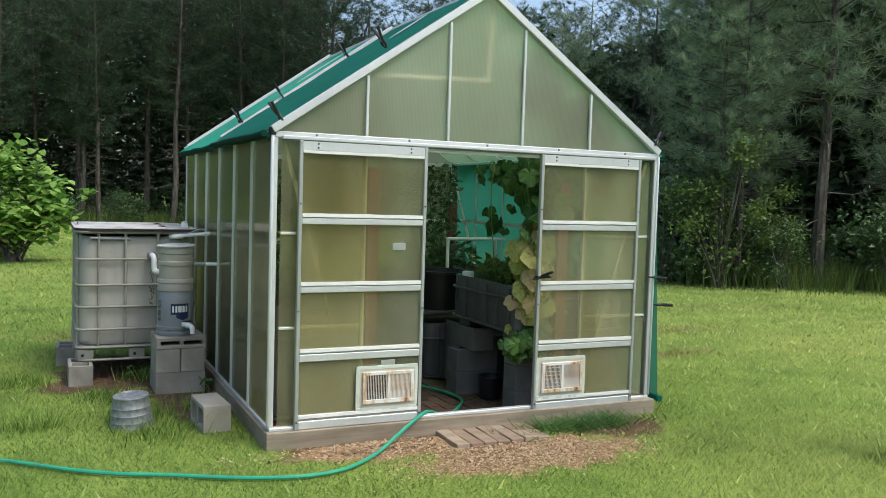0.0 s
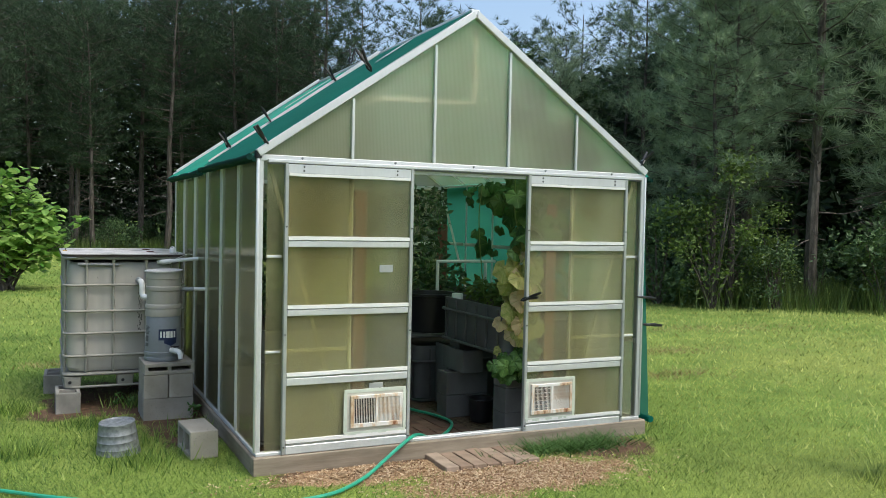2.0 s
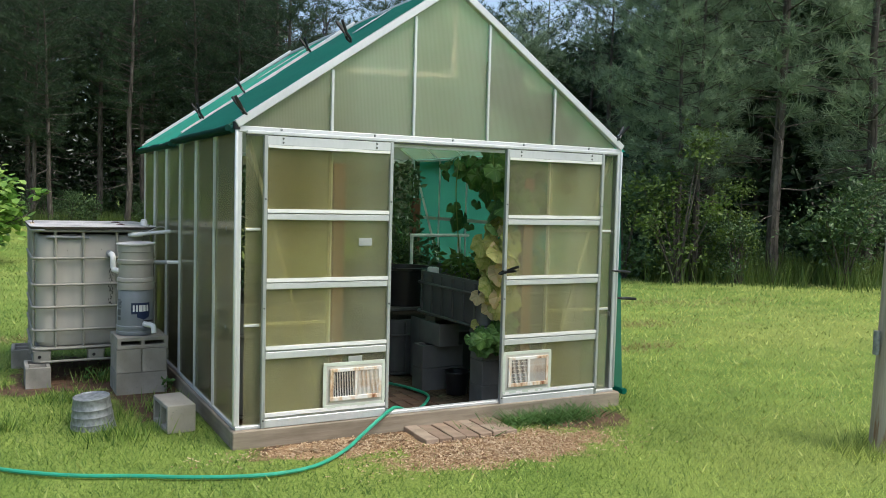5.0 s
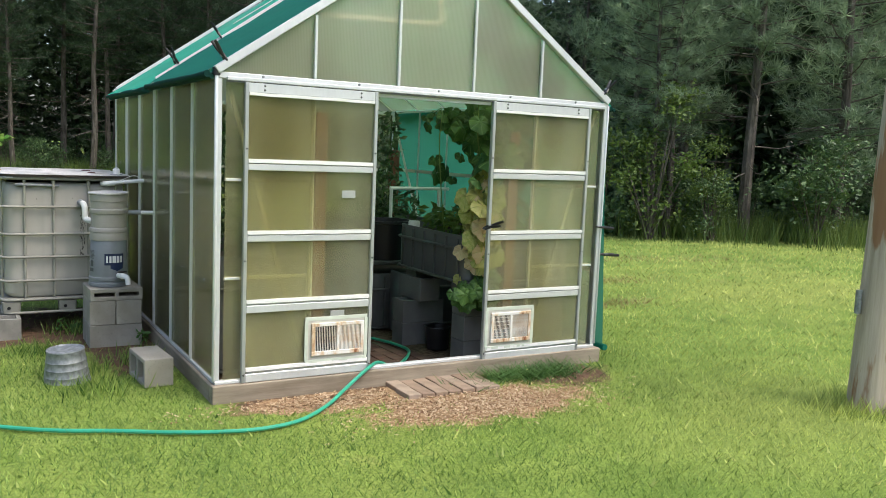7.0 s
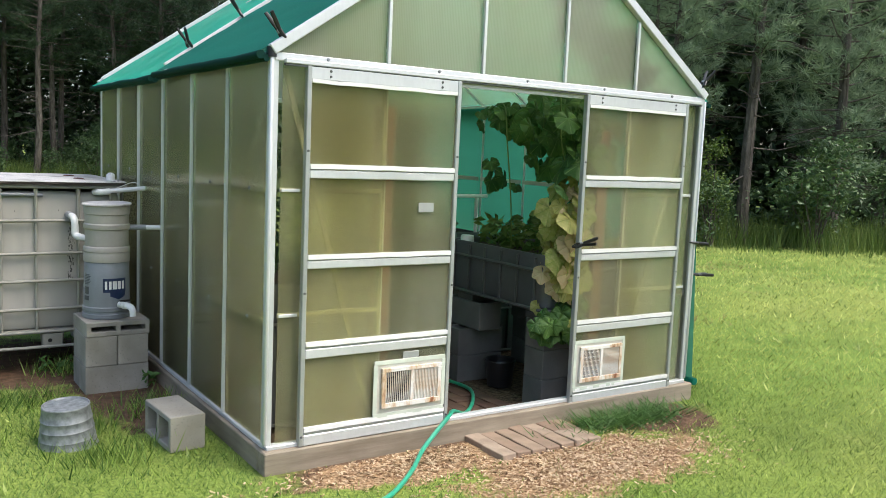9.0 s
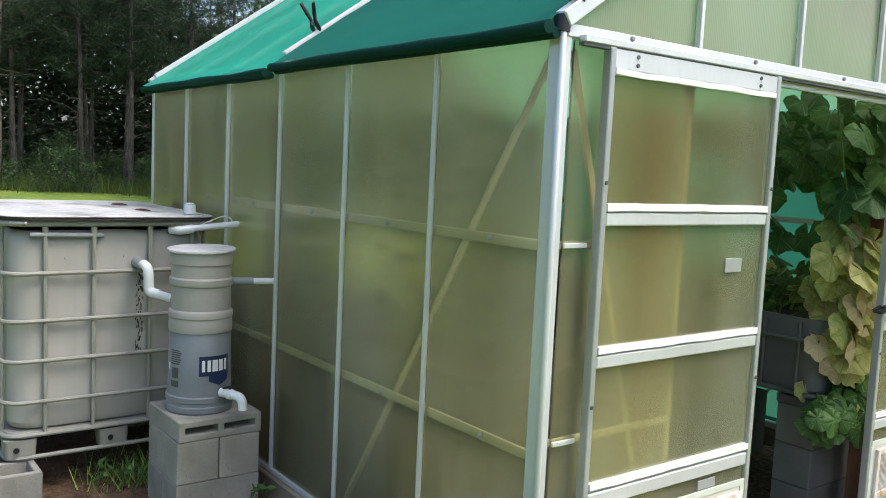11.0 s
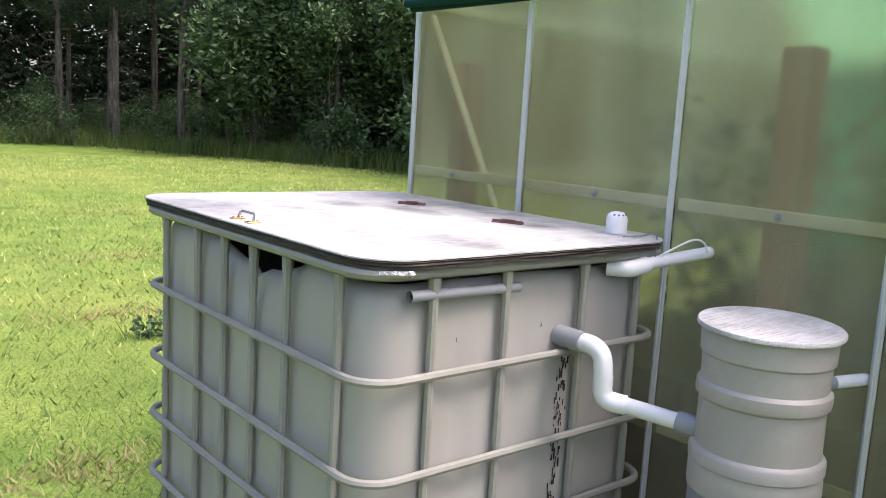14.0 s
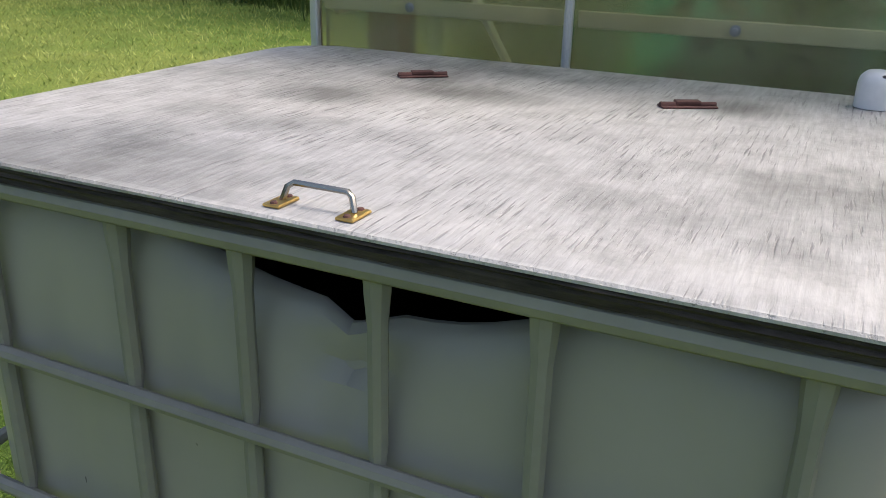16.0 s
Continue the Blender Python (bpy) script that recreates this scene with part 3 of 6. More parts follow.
# gable ends
for y, out in ((Y0, -1), (Y1, 1)):
    ya, yb = min(y, y + 0.022 * out), max(y, y + 0.022 * out)
    part("gable_beam", box(X0 - 0.005, X1 + 0.005, ya, yb, 2.018, 2.058, 0.004), ALU, gh)
    for side in (-1, 1):
        foot = (XM + side * (XM - X0 + 0.02), y + 0.012 * out, EAVE + 0.015)
        top = (XM, y + 0.012 * out, PEAK + 0.018)
        part("rafter", beam(foot, top, 0.045, 0.050, (-side * SLOPE, 0, 1), 0.004), ALU, gh, "white aluminium gable rafter")
    for x in (1.795, 2.393, 2.988, 3.574):
        part("mullion", box(x - 0.009, x + 0.009, min(y, y + 0.02 * out), max(y, y + 0.02 * out), 2.058, roof_z(x) - 0.02, 0.002), ALU, gh)
    edges = (X0 + 0.03, 1.795, 2.393, 2.988, 3.574, X1 - 0.03)
    for a, b in zip(edges, edges[1:]):
        a, b = a + 0.01, b - 0.01
        top = [(a, roof_z(a) - 0.012), (b, roof_z(b) - 0.012)]
        if a < XM < b:
            top.insert(1, (XM, PEAK - 0.012))
        ring = [(a, 2.058), (b, 2.058)] + top[::-1]
        ring = [p for k, p in enumerate(ring) if k == 0 or math.dist(p, ring[k - 1]) > 0.001]
        pane(loft([[(px, y - 0.001 * out, pz) for px, pz in ring], [(px, y - 0.008 * out, pz) for px, pz in ring]]), sheet=POLY_PALE)
    for x in (1.45, 2.1, 2.7, 3.3, 3.9):
        part("bolt", lathe([(0.0, 0.010), (0.007, 0.008), (0.009, 0.0)], (x, y + 0.022 * out, 2.045), 8, turn=Matrix.Rotation(radians(-90 * out), 4, "X")), GALV, gh)
part("gable_rail", beam((1.83, Y0 + 0.03, 2.475), (2.715, Y0 + 0.03, 2.505), 0.012, 0.028, bevel=0.002), RAIL_IN, gh)
part("gable_rail", beam((2.715, Y0 + 0.03, 2.50), (2.72, Y0 + 0.03, 3.06), 0.028, 0.012, (0, 1, 0), 0.002), RAIL_IN, gh)

# fixed front panels beside the doorway, with jambs, rails and braces
for xa, xb, sx in ((X0 + 0.048, 1.80, 1), (3.575, X1 - 0.048, -1)):
    pane(box(xa, xb, Y0 + 0.001, Y0 + 0.008, BASE + 0.022, 2.018))
    xj = xb if sx > 0 else xa
    part("door_jamb", box(xj - 0.014, xj + 0.014, Y0 + 0.009, Y0 + 0.035, BASE + 0.022, 2.018, 0.003), RAIL_IN, gh)
    for z in (0.785, 1.405):
        part("wall_rail", box(xa, xb, Y0 + 0.009, Y0 + 0.02, z - 0.012, z + 0.012, 0.002), RAIL_IN, gh)
        if sx > 0:
            part("wall_rail", box(xa, 1.325, Y0 - 0.008, Y0 - 0.001, z - 0.008, z + 0.008, 0.002), ALU, gh)
        else:
            part("wall_rail", box(4.04, xb, Y0 - 0.008, Y0 - 0.001, z - 0.008, z + 0.008, 0.002), ALU, gh)
    outer, inner = (xa, xb) if sx > 0 else (xb, xa)
    part("brace", beam((outer + 0.02 * sx, Y0 + 0.03, 1.99), (inner - 0.03 * sx, Y0 + 0.03, 0.2), 0.026, 0.012, (0, 1, 0), 0.002), RAIL_IN, gh)
part("door_track", box(X0 + 0.04, X1 - 0.04, Y0 - 0.052, Y0 - 0.022, 2.008, 2.030, 0.003), ALU, gh)
part("door_track_groove", box(X0 + 0.04, X1 - 0.04, Y0 - 0.046, Y0 - 0.023, 1.998, 2.007), CAGE_DARK, gh)
part("header", box(2.232, 3.138, Y0 - 0.020, Y0 - 0.002, 1.975, 2.012, 0.002), ALU, gh)
# end walls of the back, below the gable
edges = [X0 + 0.03, 1.795, 2.393, 2.988, 3.574, X1 - 0.03]
for a, b in zip(edges, edges[1:]):
    pane(box(a + 0.01, b - 0.01, Y1 - 0.008, Y1, BASE + 0.02, 2.018))
for x in edges[1:-1]:
    part("wall_post", box(x - 0.009, x + 0.009, Y1 - 0.012, Y1 + 0.02, BASE + 0.02, 2.018, 0.002), ALU, gh)
for z in (0.725, 1.385):
    part("wall_rail", box(X0 + 0.05, X1 - 0.05, Y1 - 0.03, Y1 - 0.014, z - 0.017, z + 0.017, 0.002), RAIL_IN, gh)


def wavy_strip(xa, xb, y, z, h, seed, depth=0.006):
    """A wrinkled tape strip laid along a door bar."""
    n = 40
    rings = []
    for k in range(n + 1):
        x = xa + (xb - xa) * k / n
        dz = 0.005 * noise.noise((x * 7, seed, 0.0)) + 0.002 * noise.noise((x * 30, seed, 1.0))
        dy = 0.002 * noise.noise((x * 18, seed, 5.0))
        rings.append([(x, y, z - h * 0.5), (x, y - depth + dy, z - h * 0.4 + dz), (x, y - depth + dy, z + h * 0.5 + dz), (x, y, z + h * 0.4)])
    return loft(rings)


def sliding_door(xa, xb, bars, foot, seed):
    """A sliding leaf: stiles, top and cross bars with tape, a bottom rail and four panes."""
    door = part("sliding_door", box(xa, xb, 5.172, 5.198, 1.945, 2.004, 0.003), ALU, gh, "white aluminium sliding door with polycarbonate panes, half open")
    for a, b in ((xa - 0.004, xa + 0.020), (xb - 0.020, xb + 0.004)):
        bm = box(a, b, 5.168, 5.202, foot, 2.006, 0.003)
        part("stile", bm, ALU_DULL, door)
        for z in (foot + 0.05, 0.9, 1.6):
            part("stile_bolt", lathe([(0, 0.006), (0.006, 0.005), (0.007, 0)], ((a + b) / 2, 5.168, z), 8, turn=Matrix.Rotation(radians(90), 4, "X")), CAGE_DARK, door)
    for dx in (0.12, xb - xa - 0.12):
        for dz in (1.962, 1.988):
            part("hanger_bolt", lathe([(0, 0.005), (0.006, 0.004), (0.007, 0)], (xa + dx, 5.172, dz), 8, turn=Matrix.Rotation(radians(90), 4, "X")), CAGE_DARK, door)
    levels = [(1.945, 2.0)] + bars + [(foot, foot + 0.095)]
    for k, (z0, z1) in enumerate(levels[1:]):
        h = z1 - z0
        part("cross_bar", box(xa + 0.021, xb - 0.021, 5.170, 5.200, z0, z1 - h * 0.42, 0.004), ALU, door)
        part("cross_bar", box(xa + 0.021, xb - 0.021, 5.174, 5.198, z1 - h * 0.42 + 0.001, z1, 0.003), ALU_DULL, door)
        part("sealing_tape", wavy_strip(xa + 0.022, xb - 0.022, 5.172, z1 - 0.012, 0.026, seed + k), FOIL_TAPE, door, "wrinkled white sealing tape")
    part("sealing_tape", wavy_strip(xa + 0.022, xb - 0.022, 5.174, 1.935, 0.02, seed + 9), FOIL_TAPE, door)
    for (a0, a1), (b0, b1) in zip(levels, levels[1:]):
        pane(box(xa + 0.021, xb - 0.021, 5.182, 5.189, b1 + 0.001, a0 - 0.001), door, "pane")
    return door


sliding_door(1.335, 2.226, [(1.468, 1.538), (1.020, 1.090), (0.566, 0.650)], 0.118, 1.0)
sliding_door(3.146, 4.036, [(1.450, 1.522), (1.000, 1.070), (0.552, 0.628)], 0.106, 20.0)


def air_vent(x0, x1, z0, z1, seed):
    """A rusty louvred vent in a taped frame: louvres on one half, a slatted damper on the other."""
    v = part("air_vent", box(x0, x1, 5.170, 5.180, z0, z1, 0.003), RAIL_IN, gh, "white enamel air vent with rust stains, taped in place")
    y = 5.160
    a, b, c, d = x0 + 0.042, x1 - 0.028, z0 + 0.045, z1 - 0.038
    for bx in ((a, b, c, c + 0.028), (a, b, d - 0.022, d), (a, a + 0.024, c + 0.028, d - 0.022), (b - 0.024, b, c + 0.028, d - 0.022), ((a + b) / 2 - 0.010, (a + b) / 2 + 0.010, c + 0.028, d - 0.022)):
        part("vent_frame", box(bx[0], bx[1], y - 0.006, y + 0.010, bx[2], bx[3], 0.002), RUSTY, v)
    part("vent_damper", box((a + b) / 2 + 0.010, b - 0.024, y + 0.0035, y + 0.0055, c + 0.024, d - 0.020), RUSTY, v)
    part("vent_back", box(a + 0.024, b - 0.024, y + 0.006, y + 0.010, c + 0.02, d - 0.02), DARK_VOID, v)
    one = bpy.data.meshes.new("slat")
    bm = box(-0.0017, 0.0017, -0.002, 0.003, c + 0.028, d - 0.022)
    bm.to_mesh(one)
    bm.free()
    one.materials.append(RUSTY)
    wide = (b - a) / 2 - 0.034
    for half, count in ((0, 13), (1, 16)):
        xs = a + 0.024 if half == 0 else (a + b) / 2 + 0.010
        for k in range(count):
            s = part("slat", one, None, v)
            s.location = (xs + wide * (k + 0.5) / count, y, 0)
    if seed:
        for k in range(6):
            z = c + 0.03 + (d - c - 0.055) * (k + 0.5) / 6
            part("slat", box(a + 0.024, (a + b) / 2 - 0.010, y + 0.001, y + 0.004, z - 0.002, z + 0.002), RUSTY, v)
    for q in ((x0, x1, z1 - 0.020, z1 + 0.004), (x0, x1, z0 - 0.004, z0 + 0.018), (x0 - 0.004, x0 + 0.02, z0 + 0.018, z1 - 0.02), (x1 - 0.02, x1 + 0.004, z0 + 0.018, z1 - 0.02)):
        part("tape", box(q[0], q[1], 5.166, 5.1695, q[2], q[3], 0.001), VENT_TAPE, v)
    return v


air_vent(1.752, 2.196, 0.212, 0.512, 0)
air_vent(3.160, 3.588, 0.190, 0.498, 1)
part("patch", box(1.99, 2.085, 5.176, 5.181, 1.30, 1.35, 0.001), ALU_DULL, gh, "small crumpled foil patch on the pane")
part("patch", box(1.93, 2.03, 5.176, 5.181, 0.515, 0.55, 0.001), ALU_DULL, gh)

# roof: purlins, rafters, panels under the cloth
for side in (-1, 1):
    for k in range(7):
        y = min(max(Y0 + BAY * k, Y0 + 0.03), Y1 - 0.03)
        if 0 < k < 6:
            part("rafter", beam((XM + side * (XM - X0 - 0.01), y, EAVE + 0.015), (XM, y, PEAK + 0.01), 0.022, 0.034, (-side * SLOPE, 0, 1), 0.003), ALU, gh)
    for u in (0.36, 0.70):
        x = XM + side * (XM - X0) * (1 - u)
        part("purlin", beam((x, Y0 + 0.04, roof_z(x) - 0.02), (x, Y1 - 0.04, roof_z(x) - 0.02), 0.026, 0.02, (0, 0, 1), 0.003), ALU, gh)
    for k in range(6):
        ya, yb = Y0 + BAY * k + 0.014, Y0 + BAY * (k + 1) - 0.014
        xa, xb = XM + side * (XM - X0 - 0.02), XM + side * 0.03
        lift = 0.008
        quad = [(xa, ya, roof_z(xa)), (xa, yb, roof_z(xa)), (xb, yb, roof_z(xb)), (xb, ya, roof_z(xb))]
        pane(loft([quad, [(x, y, z + lift) for x, y, z in quad]]), name="roof_panel", sheet=POLY_PALE)
part("ridge", beam((XM, Y0 - 0.012, PEAK + 0.035), (XM, Y1 + 0.012, PEAK + 0.035), 0.075, 0.03, bevel=0.006), ALU, gh)


# ---- shade cloth and its clamps ----
def roof_cloth(name, label, xa, xb, ya, yb, lift, mat, hang, roll, seed):
    """A cloth lying on one roof slope with shallow folds, its lower hem rolled over the eave."""
    t = thing(name, label, "shade cloth", ((xa + xb) / 2, (ya + yb) / 2, roof_z((xa + xb) / 2)))
    n, m = 30, 34
    verts, faces = [], []
    side = -1 if xa < XM else 1
    for j in range(m + 1):
        y = ya + (yb - ya) * j / m
        for i in range(n + 1):
            u = i / n
            x = xa + (xb - xa) * u
            sag = 0.012 * noise.noise((x * 1.6, y * 3.0, seed)) + 0.006 * noise.noise((x * 6, y * 1.0, seed + 4))
            z = EAVE + SLOPE * ((x - X0) if side < 0 else (2 * XM - x - X0)) + lift + 0.036 + abs(sag)
            verts.append((x, y + 0.012 * noise.noise((x * 2, seed, y)), z))
    w = n + 1
    for j in range(m):
        for i in range(n):
            faces.append((j * w + i, j * w + i + 1, (j + 1) * w + i + 1, (j + 1) * w + i))
    me = mesh_of(name, verts, faces, [mat], shade=True)
    ob = part("cloth", me, None, t)
    if roll:
        x, z = xa, EAVE + SLOPE * ((xa - X0) if side < 0 else (2 * XM - xa - X0)) + lift + 0.022
        pts = [(x + 0.006 * noise.noise((y * 2, seed, 0)), y, z + 0.008 * noise.noise((y * 1.3, seed, 2.0))) for y in np.linspace(ya, yb, 26)]
        part("rolled_hem", tube(pts, hang, 12, radii=[hang * (0.8 + 0.3 * noise.noise((y * 3, seed, 7.0))) for _, y, _ in pts]), CLOTH_HEM, t, "rolled dark hem")
        inner = [(px + 0.03, y, pz - 0.012 - 0.006 * noise.noise((y * 2.0, seed, 3.0))) for px, y, pz in pts]
        part("hem_tail", tube(inner, hang * 0.7, 10), CLOTH_HEM, t)
    return t


# both slopes are covered; the front half of the visible slope carries a second layer
roof_cloth("shade_cloth", "bright green shade cloth over the back of the roof", 1.095, XM - 0.03, 7.072, 8.87, 0.006, CLOTH_LIGHT, 0.022, True, 1.0)
roof_cloth("shade_cloth", "doubled dark green shade cloth over the front of the roof", 1.105, XM - 0.03, 5.205, 7.035, 0.018, CLOTH_DARK, 0.024, True, 7.0)
roof_cloth("shade_cloth", "green shade cloth on the far roof slope", 4.29, XM + 0.03, 5.235, 8.90, 0.006, CLOTH_THIN, 0.02, True, 12.0)

# bright roof bars left bare between and at the ends of the cloths
for y, w in ((7.053, 0.026), (8.89, 0.03)):
    part("roof_bar", beam((X0 + 0.0, y, EAVE + 0.055), (XM - 0.02, y, PEAK + 0.06), w, 0.03, (SLOPE, 0, 1), 0.004), ALU, gh)


def bare_slit(y, xa, xb, wide, lift):
    """A lens-shaped gap in the cloth that shows a white roof bar."""
    lo, hi = [], []
    for k in range(13):
        u = k / 12
        x, w = xa + (xb - xa) * u, wide * math.sin(math.pi * u) ** 0.7 + 0.001
        z = roof_z(x) + 0.036 + lift
        lo.append([(x, y - w, z), (x, y + w, z), (x, y + w, z + 0.004), (x, y - w, z + 0.004)])
    part("roof_bar", loft(lo), ALU, gh)


bare_slit(7.95, 2.05, 2.62, 0.035, 0.022)
bare_slit(6.10, 2.28, 2.60, 0.05, 0.030)


def side_cloth():
    t = thing("shade_cloth", "green shade cloth hanging along the greenhouse side wall", "shade cloth", (4.29, 7.0, 0.1))
    verts, faces, n, m = [], [], 60, 16
    for j in range(m + 1):
        v = j / m
        for i in range(n + 1):
            y = 5.24 + (8.9 - 5.24) * i / n
            x = 4.266 + 0.095 * (1 - v) ** 1.5 + (0.018 * (1 - v) + 0.004) * noise.noise((y * 2.2, v * 1.3, 5.0))
            verts.append((x, y, 0.10 + 1.99 * v))
    for j in range(m):
        for i in range(n):
            a = j * (n + 1) + i
            faces.append((a, a + 1, a + n + 2, a + n + 1))
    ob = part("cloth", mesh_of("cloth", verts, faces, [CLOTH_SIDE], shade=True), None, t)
    pts = [(4.365 + 0.01 * noise.noise((y * 2, 1, 1)), y, 0.095) for y in np.linspace(5.22, 8.9, 24)]
    part("rolled_hem", tube(pts, 0.026, 10), CLOTH_DARK, t, "rolled dark hem")


side_cloth()


def spring_clamp():
    """A black spring clamp: two handles, two jaws and the spring, mouth towards -z."""
    c = thing("spring_clamp", "black plastic spring clamp", "clamp", group="clamps on the cloth")
    for s in (-1, 1):
        part("handle", tube([(0, 0.008 * s, 0.0), (0, 0.020 * s, 0.045), (0, 0.036 * s, 0.10)], 0.011, 8, radii=[0.009, 0.012, 0.010], flat=0.7), BLACK, c)
        part("jaw", tube([(0, 0.010 * s, 0.004), (0, 0.020 * s, -0.03), (0, 0.004 * s, -0.058)], 0.009, 8, radii=[0.010, 0.009, 0.005], flat=1.3), BLACK, c)
    part("spring", tube([(-0.012, 0, 0.002), (0.012, 0, 0.002)], 0.010, 10), GALV, c)
    return c


clamp = spring_clamp()
tilt = -35
spots = [pose(1.20, 5.21, 2.155, 0, tilt, 0), pose(1.325, 7.05, 2.27, 0, tilt, 25), pose(1.67, 7.05, 2.51, 0, tilt, -20),
         pose(1.885, 5.21, 2.70, 0, tilt, 10), pose(2.24, 7.05, 2.90, 0, tilt, 15), pose(2.60, 7.6, 3.20, 0, 15, 40), pose(4.20, 5.20, 2.16, 0, 40, 0),
         pose(4.24, 5.20, 1.085, 0, 95, 8), pose(4.30, 5.20, 0.865, 0, 92, -4), pose(3.146, 5.150, 1.105, 55, 60, 0)]
clamp.matrix_basis = spots[0]
for p in spots[1:]:
    copy_thing(clamp, p)

# cloth weights: small white corner ties under the eave
part("eave_cap", lathe([(0, 0.0), (0.026, 0.002), (0.026, 0.05), (0, 0.052)], (1.165, 5.215, 2.03), 12), BLACK, gh, "black eave end cap")


# ---- concrete blocks ----
def block_mesh(name, length=0.39, wide=0.19, high=0.19, cores=2):
    """A hollow concrete block with open cores through its height, base at z 0."""
    bm = bmesh.new()
    wall = 0.030
    cell = (length - wall * (cores + 1)) / cores
    xs = [-length / 2]
    for k in range(cores):
        xs += [xs[-1] + wall, xs[-1] + wall + cell]
    xs.append(length / 2)
    ys = [-wide / 2, -wide / 2 + wall, wide / 2 - wall, wide / 2]
    grid = {}
    for zi, z in enumerate((0.0, high)):
        for i, x in enumerate(xs):
            for j, y in enumerate(ys):
                grid[i, j, zi] = bm.verts.new((x, y, z))

    def solid(i, j):
        return 0 <= i < len(xs) - 1 and 0 <= j < 3 and not (j == 1 and i % 2 == 1)

    for i in range(len(xs) - 1):
        for j in range(3):
            if not solid(i, j):
                continue
            for zi in (0, 1):
                bm.faces.new([grid[i, j, zi], grid[i + 1, j, zi], grid[i + 1, j + 1, zi], grid[i, j + 1, zi]])
            for (di, dj), (p, q) in {(-1, 0): ((i, j), (i, j + 1)), (1, 0): ((i + 1, j), (i + 1, j + 1)), (0, -1): ((i, j), (i + 1, j)), (0, 1): ((i, j + 1), (i + 1, j + 1))}.items():
                if not solid(i + di, j + dj):
                    bm.faces.new([grid[p + (0,)], grid[q + (0,)], grid[q + (1,)], grid[p + (1,)]])
    bmesh.ops.recalc_face_normals(bm, faces=bm.faces[:])
    sharp = [e for e in bm.edges if len(e.link_faces) == 2 and e.calc_face_angle(0) > 1.0]
    bmesh.ops.bevel(bm, geom=sharp, offset=0.004, segments=1, affect="EDGES")
    me = bpy.data.meshes.new(name)
    bm.to_mesh(me)
    bm.free()
    me.materials.append(CMU)
    return me


CMU8 = block_mesh("concrete_block")
CMU4 = block_mesh("concrete_block_half", 0.39, 0.39 / 2 - 0.003, 0.09)


def block(at, turn=0.0, tip=(0, 0), me=CMU8, label="grey hollow concrete block", group="concrete blocks"):
    ob = new("concrete_block", me)
    ob.matrix_basis = pose(*at, tip[0], tip[1], turn)
    return tagged(ob, label, "concrete block", group)


# pier under the bucket: one long course, two blocks end on, then one on its side with its cores to the front
for y in (7.041, 7.236):
    block((0.863, y, -0.017), random.uniform(-0.6, 0.6), label="concrete block at the foot of the bucket pier")
for x in (0.765, 0.961):
    block((x, 7.139, 0.175), 90 + random.uniform(-0.7, 0.7), label="concrete block in the bucket pier")
# same block mesh with interior shade in its colour, for under the beds
CMU8_SHADED = CMU8.copy()
CMU8_SHADED.materials.clear()
CMU8_SHADED.materials.append(CMU_SHADED)
SIDE = block_mesh("concrete_block_side", 0.39, 0.092, 0.39)
block((0.863, 7.334, 0.413), 1.0, (90, 0), me=SIDE, label="flat concrete block on top of the bucket pier, cores showing")
# under the tank
for x, y, t in ((0.13, 7.62, 90), (0.05, 8.52, 88), (1.02, 7.70, 90), (1.0, 8.6, 90)):
    block((x, y, -0.022), t, label="hollow concrete block under the tank pallet")
# loose block standing on end beside the sill
block((0.822, 5.865, 0.097), 94, (90, 0), label="loose concrete block lying on the grass beside the sill")

# ---- water tank ----
TX0, TX1, TY0, TY1 = 0.098, 1.078, 7.597, 8.828


